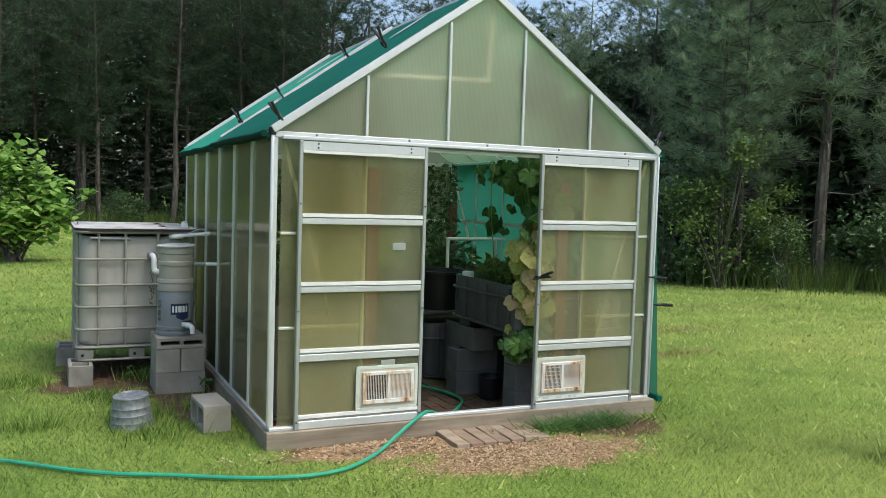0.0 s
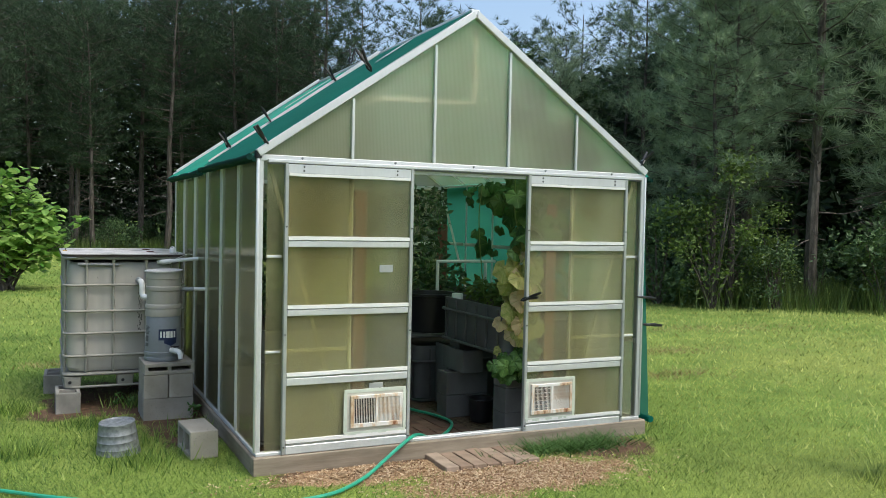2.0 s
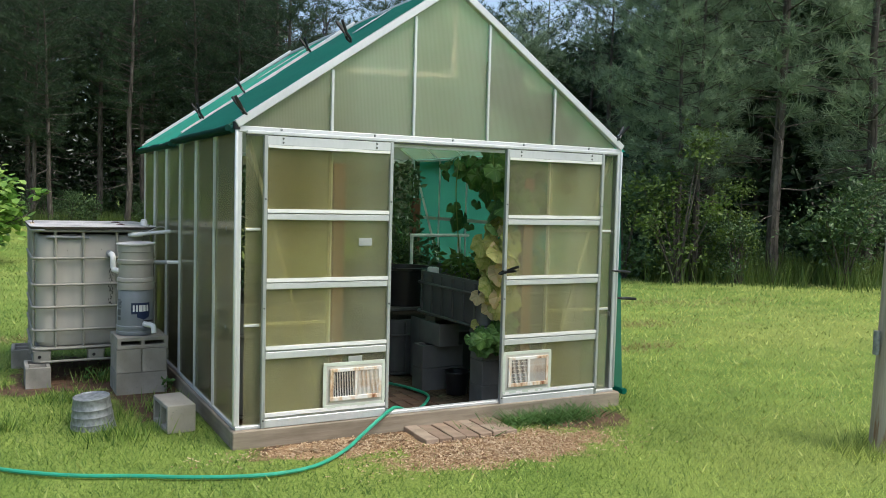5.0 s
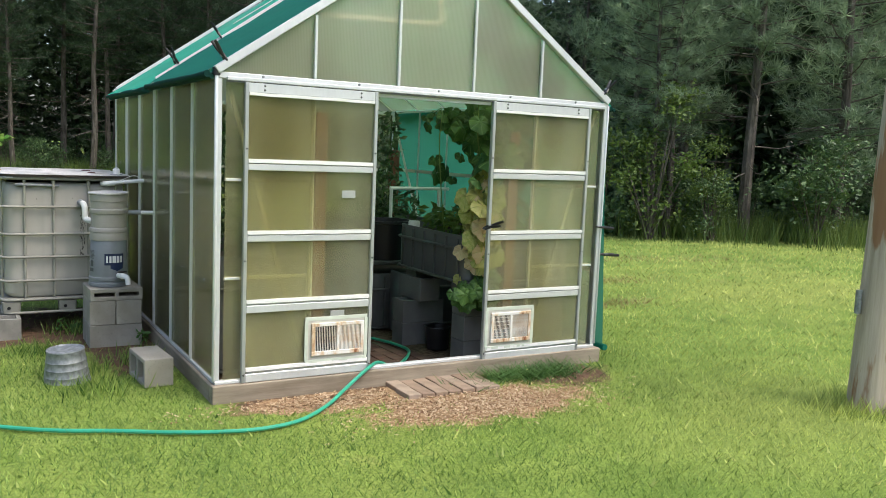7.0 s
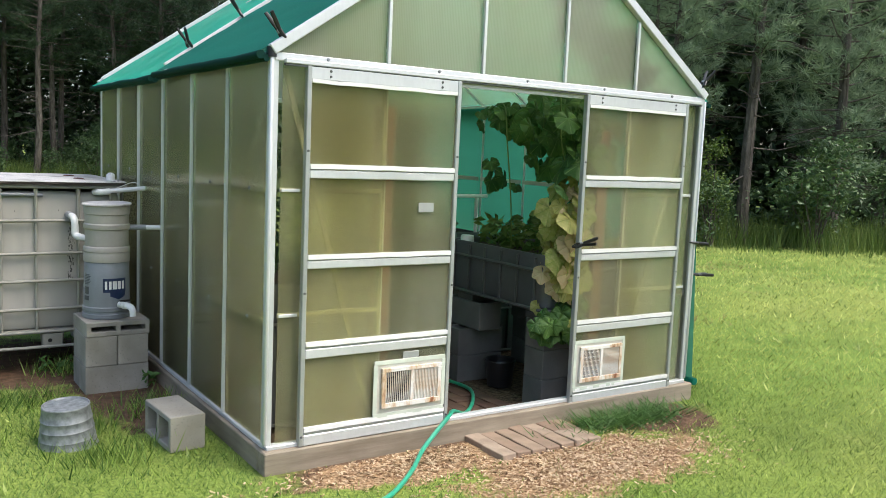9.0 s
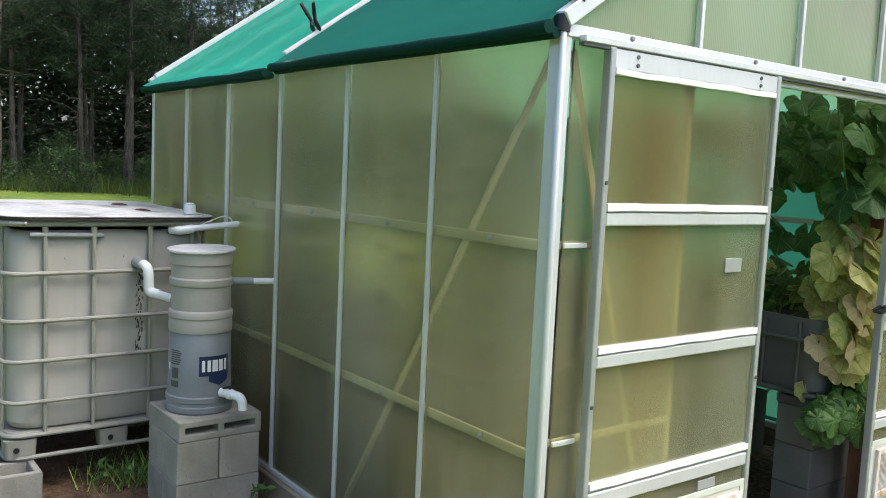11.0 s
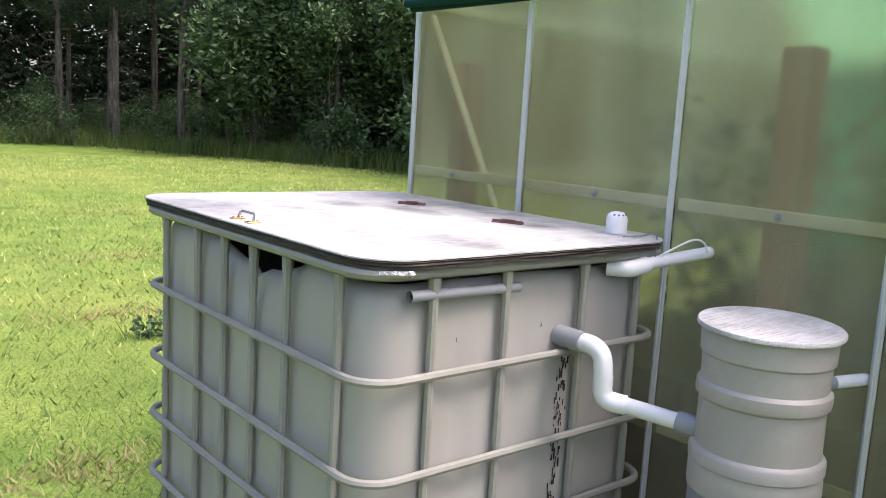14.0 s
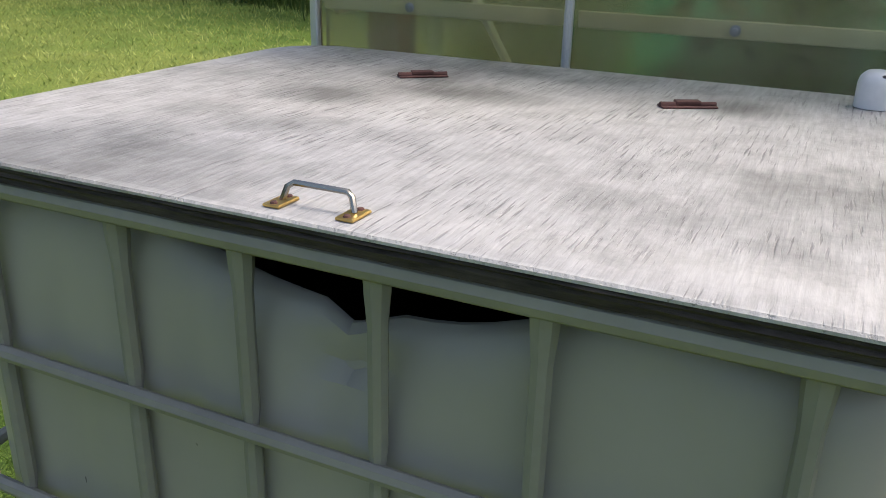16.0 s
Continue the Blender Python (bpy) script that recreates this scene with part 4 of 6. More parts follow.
def water_tank():
    t = thing("water_tank", "grey caged plastic water tank with a plywood lid, on concrete blocks", "water tank", ((TX0 + TX1) / 2, (TY0 + TY1) / 2, 0.17))
    # bottle: rounded box with shallow vertical pleats, shoulders and a dent in its upper edge
    g = 0.024
    rows = [(0.296, 0.05), (0.31, 0.02), (0.345, 0.0), (0.42, 0.0), (0.6, 0.0), (0.8, 0.0), (1.0, 0.0), (1.14, 0.002), (1.19, 0.005), (1.228, 0.010), (1.252, 0.020), (1.262, 0.032), (1.2625, 0.038), (1.24, 0.026), (0.9, 0.02)]
    rings = []
    for z, inset in rows:
        ring = []
        for x, y, _ in dense_rect(TX0 + g + inset, TX1 - g - inset, TY0 + g + inset, TY1 - g - inset, 0.10):
            dz, push, dent = 0.0, 0.0, 0.0
            if z > 1.05:
                rise = min(1, max(0, z - 1.1) / 0.12)
                if x < 0.35:
                    dip = max(0, min(1, (8.44 - y) / 0.27)) if y > 8.17 else max(0, min(1, (y - 7.90) / 0.25))
                    dz -= rise * (0.060 * dip * (2 - dip) + 0.026 * math.exp(-((y - 8.170) / 0.026) ** 2))
                    dent = 0.036 * math.exp(-((y - 8.170) / 0.045) ** 2) * math.exp(-((z - 1.19) / 0.045) ** 2)
                if y < 7.8:
                    dz -= rise * 0.017
                dz += rise * 0.006 * noise.noise((x * 6, y * 6, 2.0))
            nx = -1 if x < TX0 + 0.08 else (1 if x > TX1 - 0.08 else 0)
            ny = -1 if y < TY0 + 0.08 else (1 if y > TY1 - 0.08 else 0)
            bulge = 0.007 * noise.noise((x * 3, y * 3, z * 2.2))
            pleat = -0.010 * max(0, math.cos((y if nx else x) * 2 * math.pi / 0.205 + (0.4 if nx else 1.2))) ** 10 * (1 if 0.36 < z < 1.19 else 0)
            push = bulge + pleat - dent
            ring.append((x + nx * push, y + ny * push, z + dz))
        rings.append(ring)
    part("bottle", loft(rings, caps=False), TANK, t, "grey painted plastic tank")
    part("water_surface", loft([dense_rect(TX0 + 0.06, TX1 - 0.06, TY0 + 0.06, TY1 - 0.06, 0.08, z, 0.2) for z in (0.86, 0.88)]), BLACK, t, "dark water inside the tank")
    # cage
    for z in (0.288, 0.445, 0.638, 0.826, 1.048):
        part("cage_ring", tube(dense_rect(TX0, TX1, TY0, TY1, 0.085, z, 0.2), 0.0105, 8, closed=True), CAGE, t)
    part("cage_rim", tube(dense_rect(TX0, TX1, TY0, TY1, 0.085, 1.2795, 0.15), 0.0155, 10, closed=True, flat=0.95), CAGE, t)
    for x in (0.272, 0.487, 0.753, 0.965):
        for y, out in ((TY0, -1), (TY1, 1)):
            part("cage_bar", cage_bar(x, y + 0.010 * -out, 0), CAGE, t)
    for y in (7.724, 7.949, 8.118, 8.281, 8.453, 8.679):
        for x, out in ((TX0, -1), (TX1, 1)):
            part("cage_bar", cage_bar(x + 0.010 * -out, y, 90), CAGE, t)
    # pallet: deck pan, feet, skid tubes
    part("pallet_deck", loft([dense_rect(TX0 + 0.02, TX1 - 0.02, TY0 + 0.02, TY1 - 0.02, 0.08, 0.272), dense_rect(TX0 + 0.005, TX1 - 0.005, TY0 + 0.005, TY1 - 0.005, 0.085, 0.282), dense_rect(TX0 + 0.012, TX1 - 0.012, TY0 + 0.012, TY1 - 0.012, 0.085, 0.300)]), CAGE, t)
    for x in (TX0 + 0.07, (TX0 + TX1) / 2, TX1 - 0.07):
        for y in (TY0 + 0.055, (TY0 + TY1) / 2, TY1 - 0.055):
            foot = loft([dense_rect(x - 0.065, x + 0.065, y - 0.05, y + 0.05, 0.02, 0.182), dense_rect(x - 0.072, x + 0.072, y - 0.055, y + 0.055, 0.02, 0.272)])
            f = part("pallet_foot", foot, CAGE, t)
            part("foot_hole", lathe([(0.0, 0.003), (0.012, 0.003), (0.014, 0)], (x - 0.02, y - 0.056, 0.225), 10, turn=Matrix.Rotation(radians(90), 4, "X")), BLACK, f)
    part("skid_tube", tube(dense_rect(TX0 + 0.01, TX1 - 0.01, TY0 + 0.01, TY1 - 0.01, 0.06, 0.181, 0.2), 0.011, 8, closed=True), CAGE, t)
    part("latch", box(TX0 - 0.018, TX0 + 0.012, 7.93, 7.98, 0.20, 0.30, 0.005), CAGE, t)
    # overflow stub tucked behind the bars
    part("overflow_pipe", tube([(0.205, 7.606, 1.228), (0.53, 7.612, 1.222)], 0.0125, 12, caps=False), PVC_GREY, t)
    part("overflow_core", tube([(0.215, 7.606, 1.2278), (0.53, 7.612, 1.222)], 0.0095, 10), BLACK, t)
    return t


def dense_rect(x0, x1, y0, y1, r, z=0.0, gap=0.035):
    """A rounded rectangle with points every gap metres along its sides."""
    raw = round_rect(x0, x1, y0, y1, r, z, 6)
    out = []
    for a, b in zip(raw, raw[1:] + raw[:1]):
        d = math.dist(a, b)
        k = max(1, int(round(0.98 / gap))) if d > 0.3 else 1
        for s in range(k):
            f = s / k
            out.append(tuple(a[i] + (b[i] - a[i]) * f for i in range(3)))
    return out


def cage_bar(x, y, turn):
    """An upright tube, pressed flat where the rings cross it and at its top."""
    pts, radii = [], []
    for z, r in ((0.285, 0.007), (0.32, 0.011), (0.418, 0.011), (0.445, 0.008), (0.472, 0.011), (0.61, 0.011), (0.638, 0.008), (0.666, 0.011), (0.798, 0.011), (0.826, 0.008), (0.854, 0.011), (1.02, 0.011), (1.048, 0.008), (1.076, 0.011), (1.215, 0.011), (1.248, 0.014), (1.281, 0.0155)):
        pts.append((x, y, z))
        radii.append(r)
    bm = tube(pts, 0.01, 8, radii=radii)
    return bm


tank = water_tank()


def tank_lid():
    t = thing("tank_lid", "weathered grey plywood lid with hinges and a handle", "lid", ((TX0 + TX1) / 2, (TY0 + TY1) / 2, 1.292))
    a = 0.012
    outer = lambda d, z: dense_rect(TX0 - 0.018 + d, TX1 + a - d, TY0 - a - 0.02 + d, TY1 + 0.058 - d, 0.125, z, 0.05)
    part("board", loft([outer(0.003, 1.3175), outer(0.0, 1.3150), outer(0.0, 1.3120)]), PLY, t, "grey weathered plywood face")
    ragged = []
    for z, d in ((1.3118, 0.003), (1.3085, 0.0), (1.3055, 0.004), (1.3020, 0.001), (1.2980, 0.004), (1.2930, 0.003)):
        ring = [(x + 0.004 * noise.noise((x * 14, y * 14, z * 160)), y + 0.004 * noise.noise((y * 14, x * 14, z * 160)), z) for x, y, _ in outer(d, z)]
        ragged.append(ring)
    part("board_edge", loft(ragged), PLY_EDGE, t, "dark frayed plywood plies")
    # handle: bent chrome rod on brass plates
    hx = 0.120
    handle = part("handle", tube([(hx, 8.234, 1.321), (hx + 0.003, 8.229, 1.335), (hx + 0.006, 8.223, 1.339), (hx + 0.006, 8.161, 1.339), (hx + 0.004, 8.155, 1.335), (hx, 8.150, 1.321)], 0.0033, 8), CHROME, t, "chrome pull handle")
    for y in (8.234, 8.150):
        part("handle_plate", box(hx - 0.020, hx + 0.016, y - 0.010, y + 0.010, 1.318, 1.3215, 0.001), BRASS, handle, "tarnished brass plate")
        for dx in (-0.014, 0.011):
            part("screw", lathe([(0, 0.0025), (0.003, 0.002), (0.0042, 0)], (hx + dx, y, 1.3214), 8), RUST, handle)
    for x, y, rz in ((0.842, 8.448, 40), (0.827, 7.972, 30)):
        h = bmesh.new()
        box(-0.014, 0.014, -0.045, 0.045, 0.0, 0.003, 0.001, h)
        tube([(0.0, -0.045, 0.004), (0.0, 0.045, 0.004)], 0.0045, 8, h)
        box(-0.005, 0.012, -0.02, 0.02, 0.004, 0.010, 0.001, h)
        h.transform(pose(x, y, 1.318, 0, 0, rz))
        part("hinge", h, RUST, t, "rusty butt hinge")
    part("foil", loft([arc(0.213, 7.688, 0.119, 212, 258, 1.276), arc(0.213, 7.688, 0.124, 212, 258, 1.283), arc(0.213, 7.688, 0.121, 212, 258, 1.291)], caps=False), FOIL, t, "crumpled silver foil")
    return t


def arc(cx, cy, r, a0, a1, z=0.0, n=22):
    return [(cx + (r + 0.003 * noise.noise((k * 1.3, z * 90, 1))) * math.cos(radians(a0 + (a1 - a0) * k / n)), cy + (r + 0.003 * noise.noise((k * 1.7, z * 70, 4))) * math.sin(radians(a0 + (a1 - a0) * k / n)), z) for k in range(n + 1)]


FOIL = simple("crumpled_foil", (0.42, 0.42, 0.40), 0.35, 0.7, 0.1, 20, 70, 0.9, 0.01)
tank_lid().location.z -= 0.001
cap = thing("vent_cap", "white plastic vent cap on the plywood lid", "vent cap", (0.988, 7.710, 1.318))
part("cap", lathe([(0.029, 0), (0.029, 0.038), (0.026, 0.050), (0.017, 0.058), (0, 0.061)], (0.988, 7.710, 1.3185), 20), PVC, cap)
for k in range(7):
    a = radians(200 + k * 30)
    part("hole", lathe([(0, 0.002), (0.003, 0.0015), (0.0035, 0)], (0.988 + 0.0235 * math.cos(a), 7.710 + 0.0235 * math.sin(a), 1.370), 6, turn=Matrix.Rotation(a, 4, "Z") @ Matrix.Rotation(radians(55), 4, "Y")), BLACK, cap)
cap.location.z -= 0.001
wire = thing("wire", "thin bent wire loop beside the vent cap", "wire", (1.0, 7.62, 1.318))
part("loop", tube(curve_points([(0.93, 7.64, 1.322), (0.96, 7.62, 1.324), (1.0, 7.63, 1.322), (1.02, 7.60, 1.330), (0.99, 7.575, 1.300), (0.985, 7.57, 1.27)]), 0.0022, 6), GALV, wire)


wire.location.z -= 0.001


def pipe_run():
    """Tank outlet: grey coupler, white elbow down, elbow across to the bucket."""
    t = thing("outlet_pipe", "white plastic outlet pipe with elbows between tank and bucket", "pipe", (0.70, 7.55, 0.95))
    part("coupler", tube([(0.692, 7.625, 1.086), (0.697, 7.545, 1.083)], 0.0265, 16), PVC_GREY, t, "grey coupler")
    part("elbow", tube(curve_points([(0.697, 7.560, 1.084), (0.701, 7.520, 1.082), (0.706, 7.495, 1.066), (0.708, 7.487, 1.035), (0.709, 7.485, 1.005)], 5), 0.0235, 16), PVC, t)
    part("elbow", tube(curve_points([(0.709, 7.485, 1.003), (0.710, 7.484, 0.975), (0.717, 7.473, 0.957), (0.733, 7.452, 0.951), (0.745, 7.437, 0.949)], 5), 0.0240, 16), PVC, t)
    for z in (1.004,):
        part("collar", lathe([(0.0245, 0), (0.0245, 0.022)], (0.709, 7.485, z - 0.011), 16), PVC, t)
    part("pipe", tube([(0.740, 7.443, 0.950), (0.79, 7.262, 0.940)], 0.020, 14), PVC, t)
    part("coupler", tube([(0.776, 7.312, 0.943), (0.797, 7.235, 0.938)], 0.026, 14), PVC_GREY, t, "grey coupler")


pipe_run()
ret = thing("return_pipe", "white plastic pipe from the greenhouse wall into the tank top", "pipe", (1.0, 7.55, 1.25))
part("pipe", tube([(0.945, 7.580, 1.254), (1.19, 7.540, 1.280)], 0.0165, 14), PVC, ret)
part("elbow", tube(curve_points([(0.955, 7.573, 1.254), (0.905, 7.580, 1.247), (0.885, 7.590, 1.246), (0.86, 7.625, 1.246)], 5), 0.0225, 14), PVC, ret)
part("air_line", tube(curve_points([(0.99, 7.57, 1.272), (1.03, 7.555, 1.292), (1.09, 7.535, 1.318), (1.13, 7.525, 1.312), (1.145, 7.52, 1.283)]), 0.0028, 6), PVC, ret)
feed = thing("feed_pipe", "grey and white pipe from bucket into the greenhouse wall", "pipe", (1.1, 7.17, 1.04))
part("pipe", tube([(0.95, 7.150, 1.044), (1.08, 7.112, 1.044)], 0.0185, 12), PVC_GREY, feed)
part("pipe", tube([(1.07, 7.115, 1.044), (1.19, 7.082, 1.044)], 0.0155, 12), PVC, feed)

BX, BY = 0.842, 7.150


def bucket_filter():
    t = thing("bucket_filter", "two stacked plastic buckets, beige over blue-grey, with wooden lid", "bucket", (BX, BY, 0.460))
    low = [(0.148, 0.0), (0.157, 0.004), (0.159, 0.012), (0.159, 0.030), (0.154, 0.034), (0.153, 0.048), (0.158, 0.052), (0.158, 0.074), (0.152, 0.080), (0.150, 0.10), (0.143, 0.362), (0.139, 0.369)]
    low = [(r * 0.955, z) for r, z in low]
    lower = part("lower_bucket", lathe(low, (BX, BY, 0.460), 40), BUCKET_GREY, t, "upturned blue-grey bucket with a store label")
    up = [(0.138, 0.0), (0.148, 0.0), (0.149, 0.012), (0.149, 0.045), (0.1475, 0.050), (0.1475, 0.062), (0.151, 0.066), (0.151, 0.090), (0.147, 0.096), (0.140, 0.10), (0.139, 0.205), (0.147, 0.212), (0.149, 0.222), (0.148, 0.240), (0.140, 0.248), (0.141, 0.302), (0.147, 0.308), (0.148, 0.350), (0.146, 0.361), (0.0, 0.362)]
    up = [(r * 0.955, z) for r, z in up]
    part("upper_bucket", lathe(up, (BX, BY, 0.828), 40), BUCKET_BEIGE, t, "beige painted bucket with moulded ribs")
    lid = lathe([(0.0, 0.0), (0.150, 0.0), (0.153, 0.003), (0.153, 0.009), (0.151, 0.012), (0.0, 0.012)], (0, 0, 0), 40)
    for v in lid.verts:
        v.co.x += 0.003 * noise.noise((v.co.x * 12, v.co.y * 12, 1))
    lid.transform(pose(BX, BY, 1.1915, 1.0, -1.5, 0))
    part("wooden_lid", lid, PLY, t, "round weathered plywood lid")

    def decal(a0, a1, z0, z1, mat, name, lift=0.0015, label="", point=0.0, n=14):
        rings = []
        for k in range(n + 1):
            u = k / n
            a = radians(a0 + (a1 - a0) * u)
            low_z = z0 - point * (1 - abs(2 * u - 1))
            ring = []
            for z, d in ((low_z, 0), (z1, 0), (z1, 1), (low_z, 1)):
                z += 0.036
                r = (0.150 - (z - 0.560) * (0.007 / 0.245)) * 0.955 + lift * d
                ring.append((BX + r * math.cos(a), BY + r * math.sin(a), z))
            rings.append(ring)
        part(name, loft(rings), mat, lower, label)

    # store label, upside down, drawn in plain shapes
    a_l, a_r = -112, -50
    decal(a_l, a_r, 0.600, 0.690, NAVY, "store_label", 0.0014, "navy store label, upside down")
    decal(a_l + 18, a_r - 2, 0.575, 0.600, NAVY, "store_label", 0.0014, point=0.022)
    for u0, u1 in ((0.08, 0.17), (0.24, 0.34), (0.39, 0.57), (0.61, 0.74), (0.80, 0.90)):
        decal(a_l + (a_r - a_l) * u0, a_l + (a_r - a_l) * u1, 0.620, 0.672, LABEL_WHITE, "label_bar", 0.0028, n=4)
    # instruction decal in unreadable small print
    for k in range(7):
        decal(-172, -150 + (k % 3) * 2, 0.648 + 0.010 * k, 0.653 + 0.010 * k, LABEL_DARK, "print_bar", 0.0014, n=5)
    decal(-168, -152, 0.585, 0.632, LABEL_DARK, "print_block", 0.0014, n=6)
    decal(-171, -151, 0.545, 0.573, LABEL_DARK, "print_block", 0.0014, n=6)
    decal(-182, -177, 0.62, 0.65, LABEL_WHITE, "print_block", 0.0014, n=3)
    return t


bucket_filter()


def spigot():
    t = thing("spigot", "white plastic spigot on the lower bucket", "tap", (0.90, 6.95, 0.53))
    o, w = Vector((0.894, 6.997, 0.556)), Vector((0.42, -0.90, 0)).normalized()
    part("flange", tube([o - w * 0.01, o + w * 0.012], 0.021, 14), PVC, t)
    part("barrel", tube([o, o + w * 0.03, o + w * 0.032, o + w * 0.055, o + w * 0.057, o + w * 0.075], 0.014, 14, radii=[0.016, 0.016, 0.024, 0.024, 0.019, 0.019]), PVC, t)
    e = o + w * 0.07
    part("spout", tube(curve_points([e, e + w * 0.028 - Vector((0, 0, 0.004)), e + w * 0.045 - Vector((0, 0, 0.022)), e + w * 0.05 - Vector((0, 0, 0.06))], 5), 0.0205, 14), PVC, t)
    part("tap_handle", beam(o + w * 0.03 + Vector((-0.03, -0.012, 0.032)), o + w * 0.05 + Vector((0.03, 0.012, 0.034)), 0.014, 0.010, bevel=0.003), BLACK, t, "black tap handle")
    part("tap_stem", tube([o + w * 0.042, o + w * 0.042 + Vector((0, 0, 0.032))], 0.007, 8), BLACK, t)


spigot()
# dark drip stain below the outlet
stain = thing("drip_stain", "dark drip stains running down the tank", "stain", (0.70, 7.62, 0.8))
for k in range(70):
    z = 1.05 - 0.42 * (k / 70) + random.uniform(-0.01, 0.01)
    x = 0.703 + random.gauss(0, 0.010)
    part("drip", box(x - random.uniform(0.0008, 0.003), x + random.uniform(0.0008, 0.003), 7.6145, 7.6160, z - random.uniform(0.006, 0.025), z, 0.0005), DARK_VOID, stain)

# ---- upturned galvanised tub ----
tub = thing("metal_tub", "upturned ribbed galvanised metal tub on the grass", "tub", (0.415, 6.06, 0.0), turn=0)
prof = [(0.150, 0.0), (0.153, 0.006), (0.148, 0.012), (0.140, 0.05), (0.142, 0.056), (0.139, 0.062), (0.134, 0.10), (0.136, 0.106), (0.132, 0.112), (0.128, 0.15), (0.130, 0.156), (0.126, 0.162), (0.118, 0.218), (0.121, 0.224), (0.119, 0.230), (0.113, 0.231), (0.108, 0.222), (0.0, 0.220)]
body = lathe(prof, (0, 0, 0), 40)
body.transform(pose(0.412, 6.065, -0.01, 2, -3, 0))
part("body", body, GALV, tub)

# ---- hose ----
hose = thing("garden_hose", "green garden hose lying across the lawn into the greenhouse", "hose", (1.0, 4.7, 0.0))
path = [(-2.6, 6.3, 0.02), (-1.6, 6.02, 0.02), (-0.9, 5.72, 0.02), (-0.40, 5.44, 0.022), (-0.02, 5.12, 0.022), (0.24, 4.945, 0.022), (0.51, 4.825, 0.022), (0.80, 4.675, 0.022), (1.08, 4.575, 0.022), (1.30, 4.55, 0.022), (1.53, 4.615, 0.022), (1.78, 4.82, 0.025), (1.97, 5.01, 0.05), (2.10, 5.09, 0.10), (2.24, 5.17, 0.151), (2.36, 5.30, 0.13), (2.56, 5.46, 0.045), (2.76, 5.66, 0.035), (2.92, 5.92, 0.035), (2.90, 6.2, 0.035), (2.80, 6.5, 0.035), (2.86, 6.8, 0.035)]
part("hose", tube(curve_points(path, 7), 0.0125, 8), HOSE, hose)

# ---- utility pole ----
pole = thing("utility_pole", "weathered wooden utility pole with brown bare streaks", "pole", (5.20, 3.43, 0))
rings = []
for k in range(24):
    z = -0.1 + 7.6 * (k / 23)
    r = 0.152 - 0.0075 * z
    rings.append([(5.20 + 0.033 * z + (r + 0.006 * noise.noise((math.cos(a) * 2, math.sin(a) * 2, z * 0.5))) * math.cos(a), 3.43 + (r + 0.006 * noise.noise((math.cos(a) * 2, math.sin(a) * 2, z * 0.5))) * math.sin(a), z) for a in np.linspace(0, 2 * math.pi, 25)[:-1]])
part("post", loft(rings), POLE, pole)
part("conduit", tube([(5.065, 3.50, 0.66), (5.065, 3.50, 0.82)], 0.022, 10), GALV, pole, "grey metal box")

# ---- inside the greenhouse ----
def post(x, y, top):
    p = thing("wooden_post", "brown square wooden post inside the greenhouse", "post", (x, y, 0), "wooden posts")
    part("shaft", box(x - 0.045, x + 0.045, y - 0.045, y + 0.045, -0.02, top, 0.005), POST_WOOD, p)


for x, y, top in ((1.36, 8.80, 1.82), (1.36, 7.42, 1.845), (1.95, 5.50, 1.86), (3.43, 5.34, 1.80), (3.93, 8.3, 1.62)):
    post(x, y, top)


def grow_bed(name, label, x0, x1, y0, y1, z0, z1, group="grow beds"):
    """Half of a caged tank as a planting bed: open shell, soil, dark cage."""
    t = thing(name, label, "grow bed", ((x0 + x1) / 2, (y0 + y1) / 2, z0), group)
    rings = [dense_rect(x0 + d, x1 - d, y0 + d, y1 - d, 0.08, z, 0.12) for z, d in ((z0, 0.03), (z0 + 0.03, 0.012), (z1, 0.012), (z1, 0.03), (z1 - 0.06, 0.032))]
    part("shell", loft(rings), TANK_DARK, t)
    part("soil", loft([dense_rect(x0 + 0.035, x1 - 0.035, y0 + 0.035, y1 - 0.035, 0.07, z, 0.1) for z in (z1 - 0.05, z1 - 0.035)]), SOIL, t)
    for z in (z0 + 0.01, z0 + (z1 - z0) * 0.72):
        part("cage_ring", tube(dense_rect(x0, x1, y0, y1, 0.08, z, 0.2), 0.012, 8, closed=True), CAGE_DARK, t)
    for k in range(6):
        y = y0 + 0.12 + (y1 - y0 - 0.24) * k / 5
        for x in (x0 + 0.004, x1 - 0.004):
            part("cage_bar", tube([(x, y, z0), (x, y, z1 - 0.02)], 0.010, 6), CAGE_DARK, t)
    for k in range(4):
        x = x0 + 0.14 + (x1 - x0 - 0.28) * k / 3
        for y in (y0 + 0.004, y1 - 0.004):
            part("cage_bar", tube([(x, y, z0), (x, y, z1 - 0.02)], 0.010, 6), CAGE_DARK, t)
    return t


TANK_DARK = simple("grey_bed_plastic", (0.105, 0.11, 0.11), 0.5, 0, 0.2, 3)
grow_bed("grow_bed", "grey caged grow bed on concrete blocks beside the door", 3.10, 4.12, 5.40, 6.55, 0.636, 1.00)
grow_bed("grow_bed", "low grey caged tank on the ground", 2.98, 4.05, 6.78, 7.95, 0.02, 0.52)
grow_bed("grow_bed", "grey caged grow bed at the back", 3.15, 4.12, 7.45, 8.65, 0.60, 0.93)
# assumed tanks, run down to the floor to darken the lower wall panes
grow_bed("grow_bed", "dark grey caged tank along the side wall, added to darken its panes", 1.32, 2.15, 5.75, 6.95, 0.03, 0.85)
grow_bed("grow_bed", "dark grey caged tank along the side wall, added to darken its panes", 1.32, 2.15, 7.15, 8.45, 0.03, 0.85)
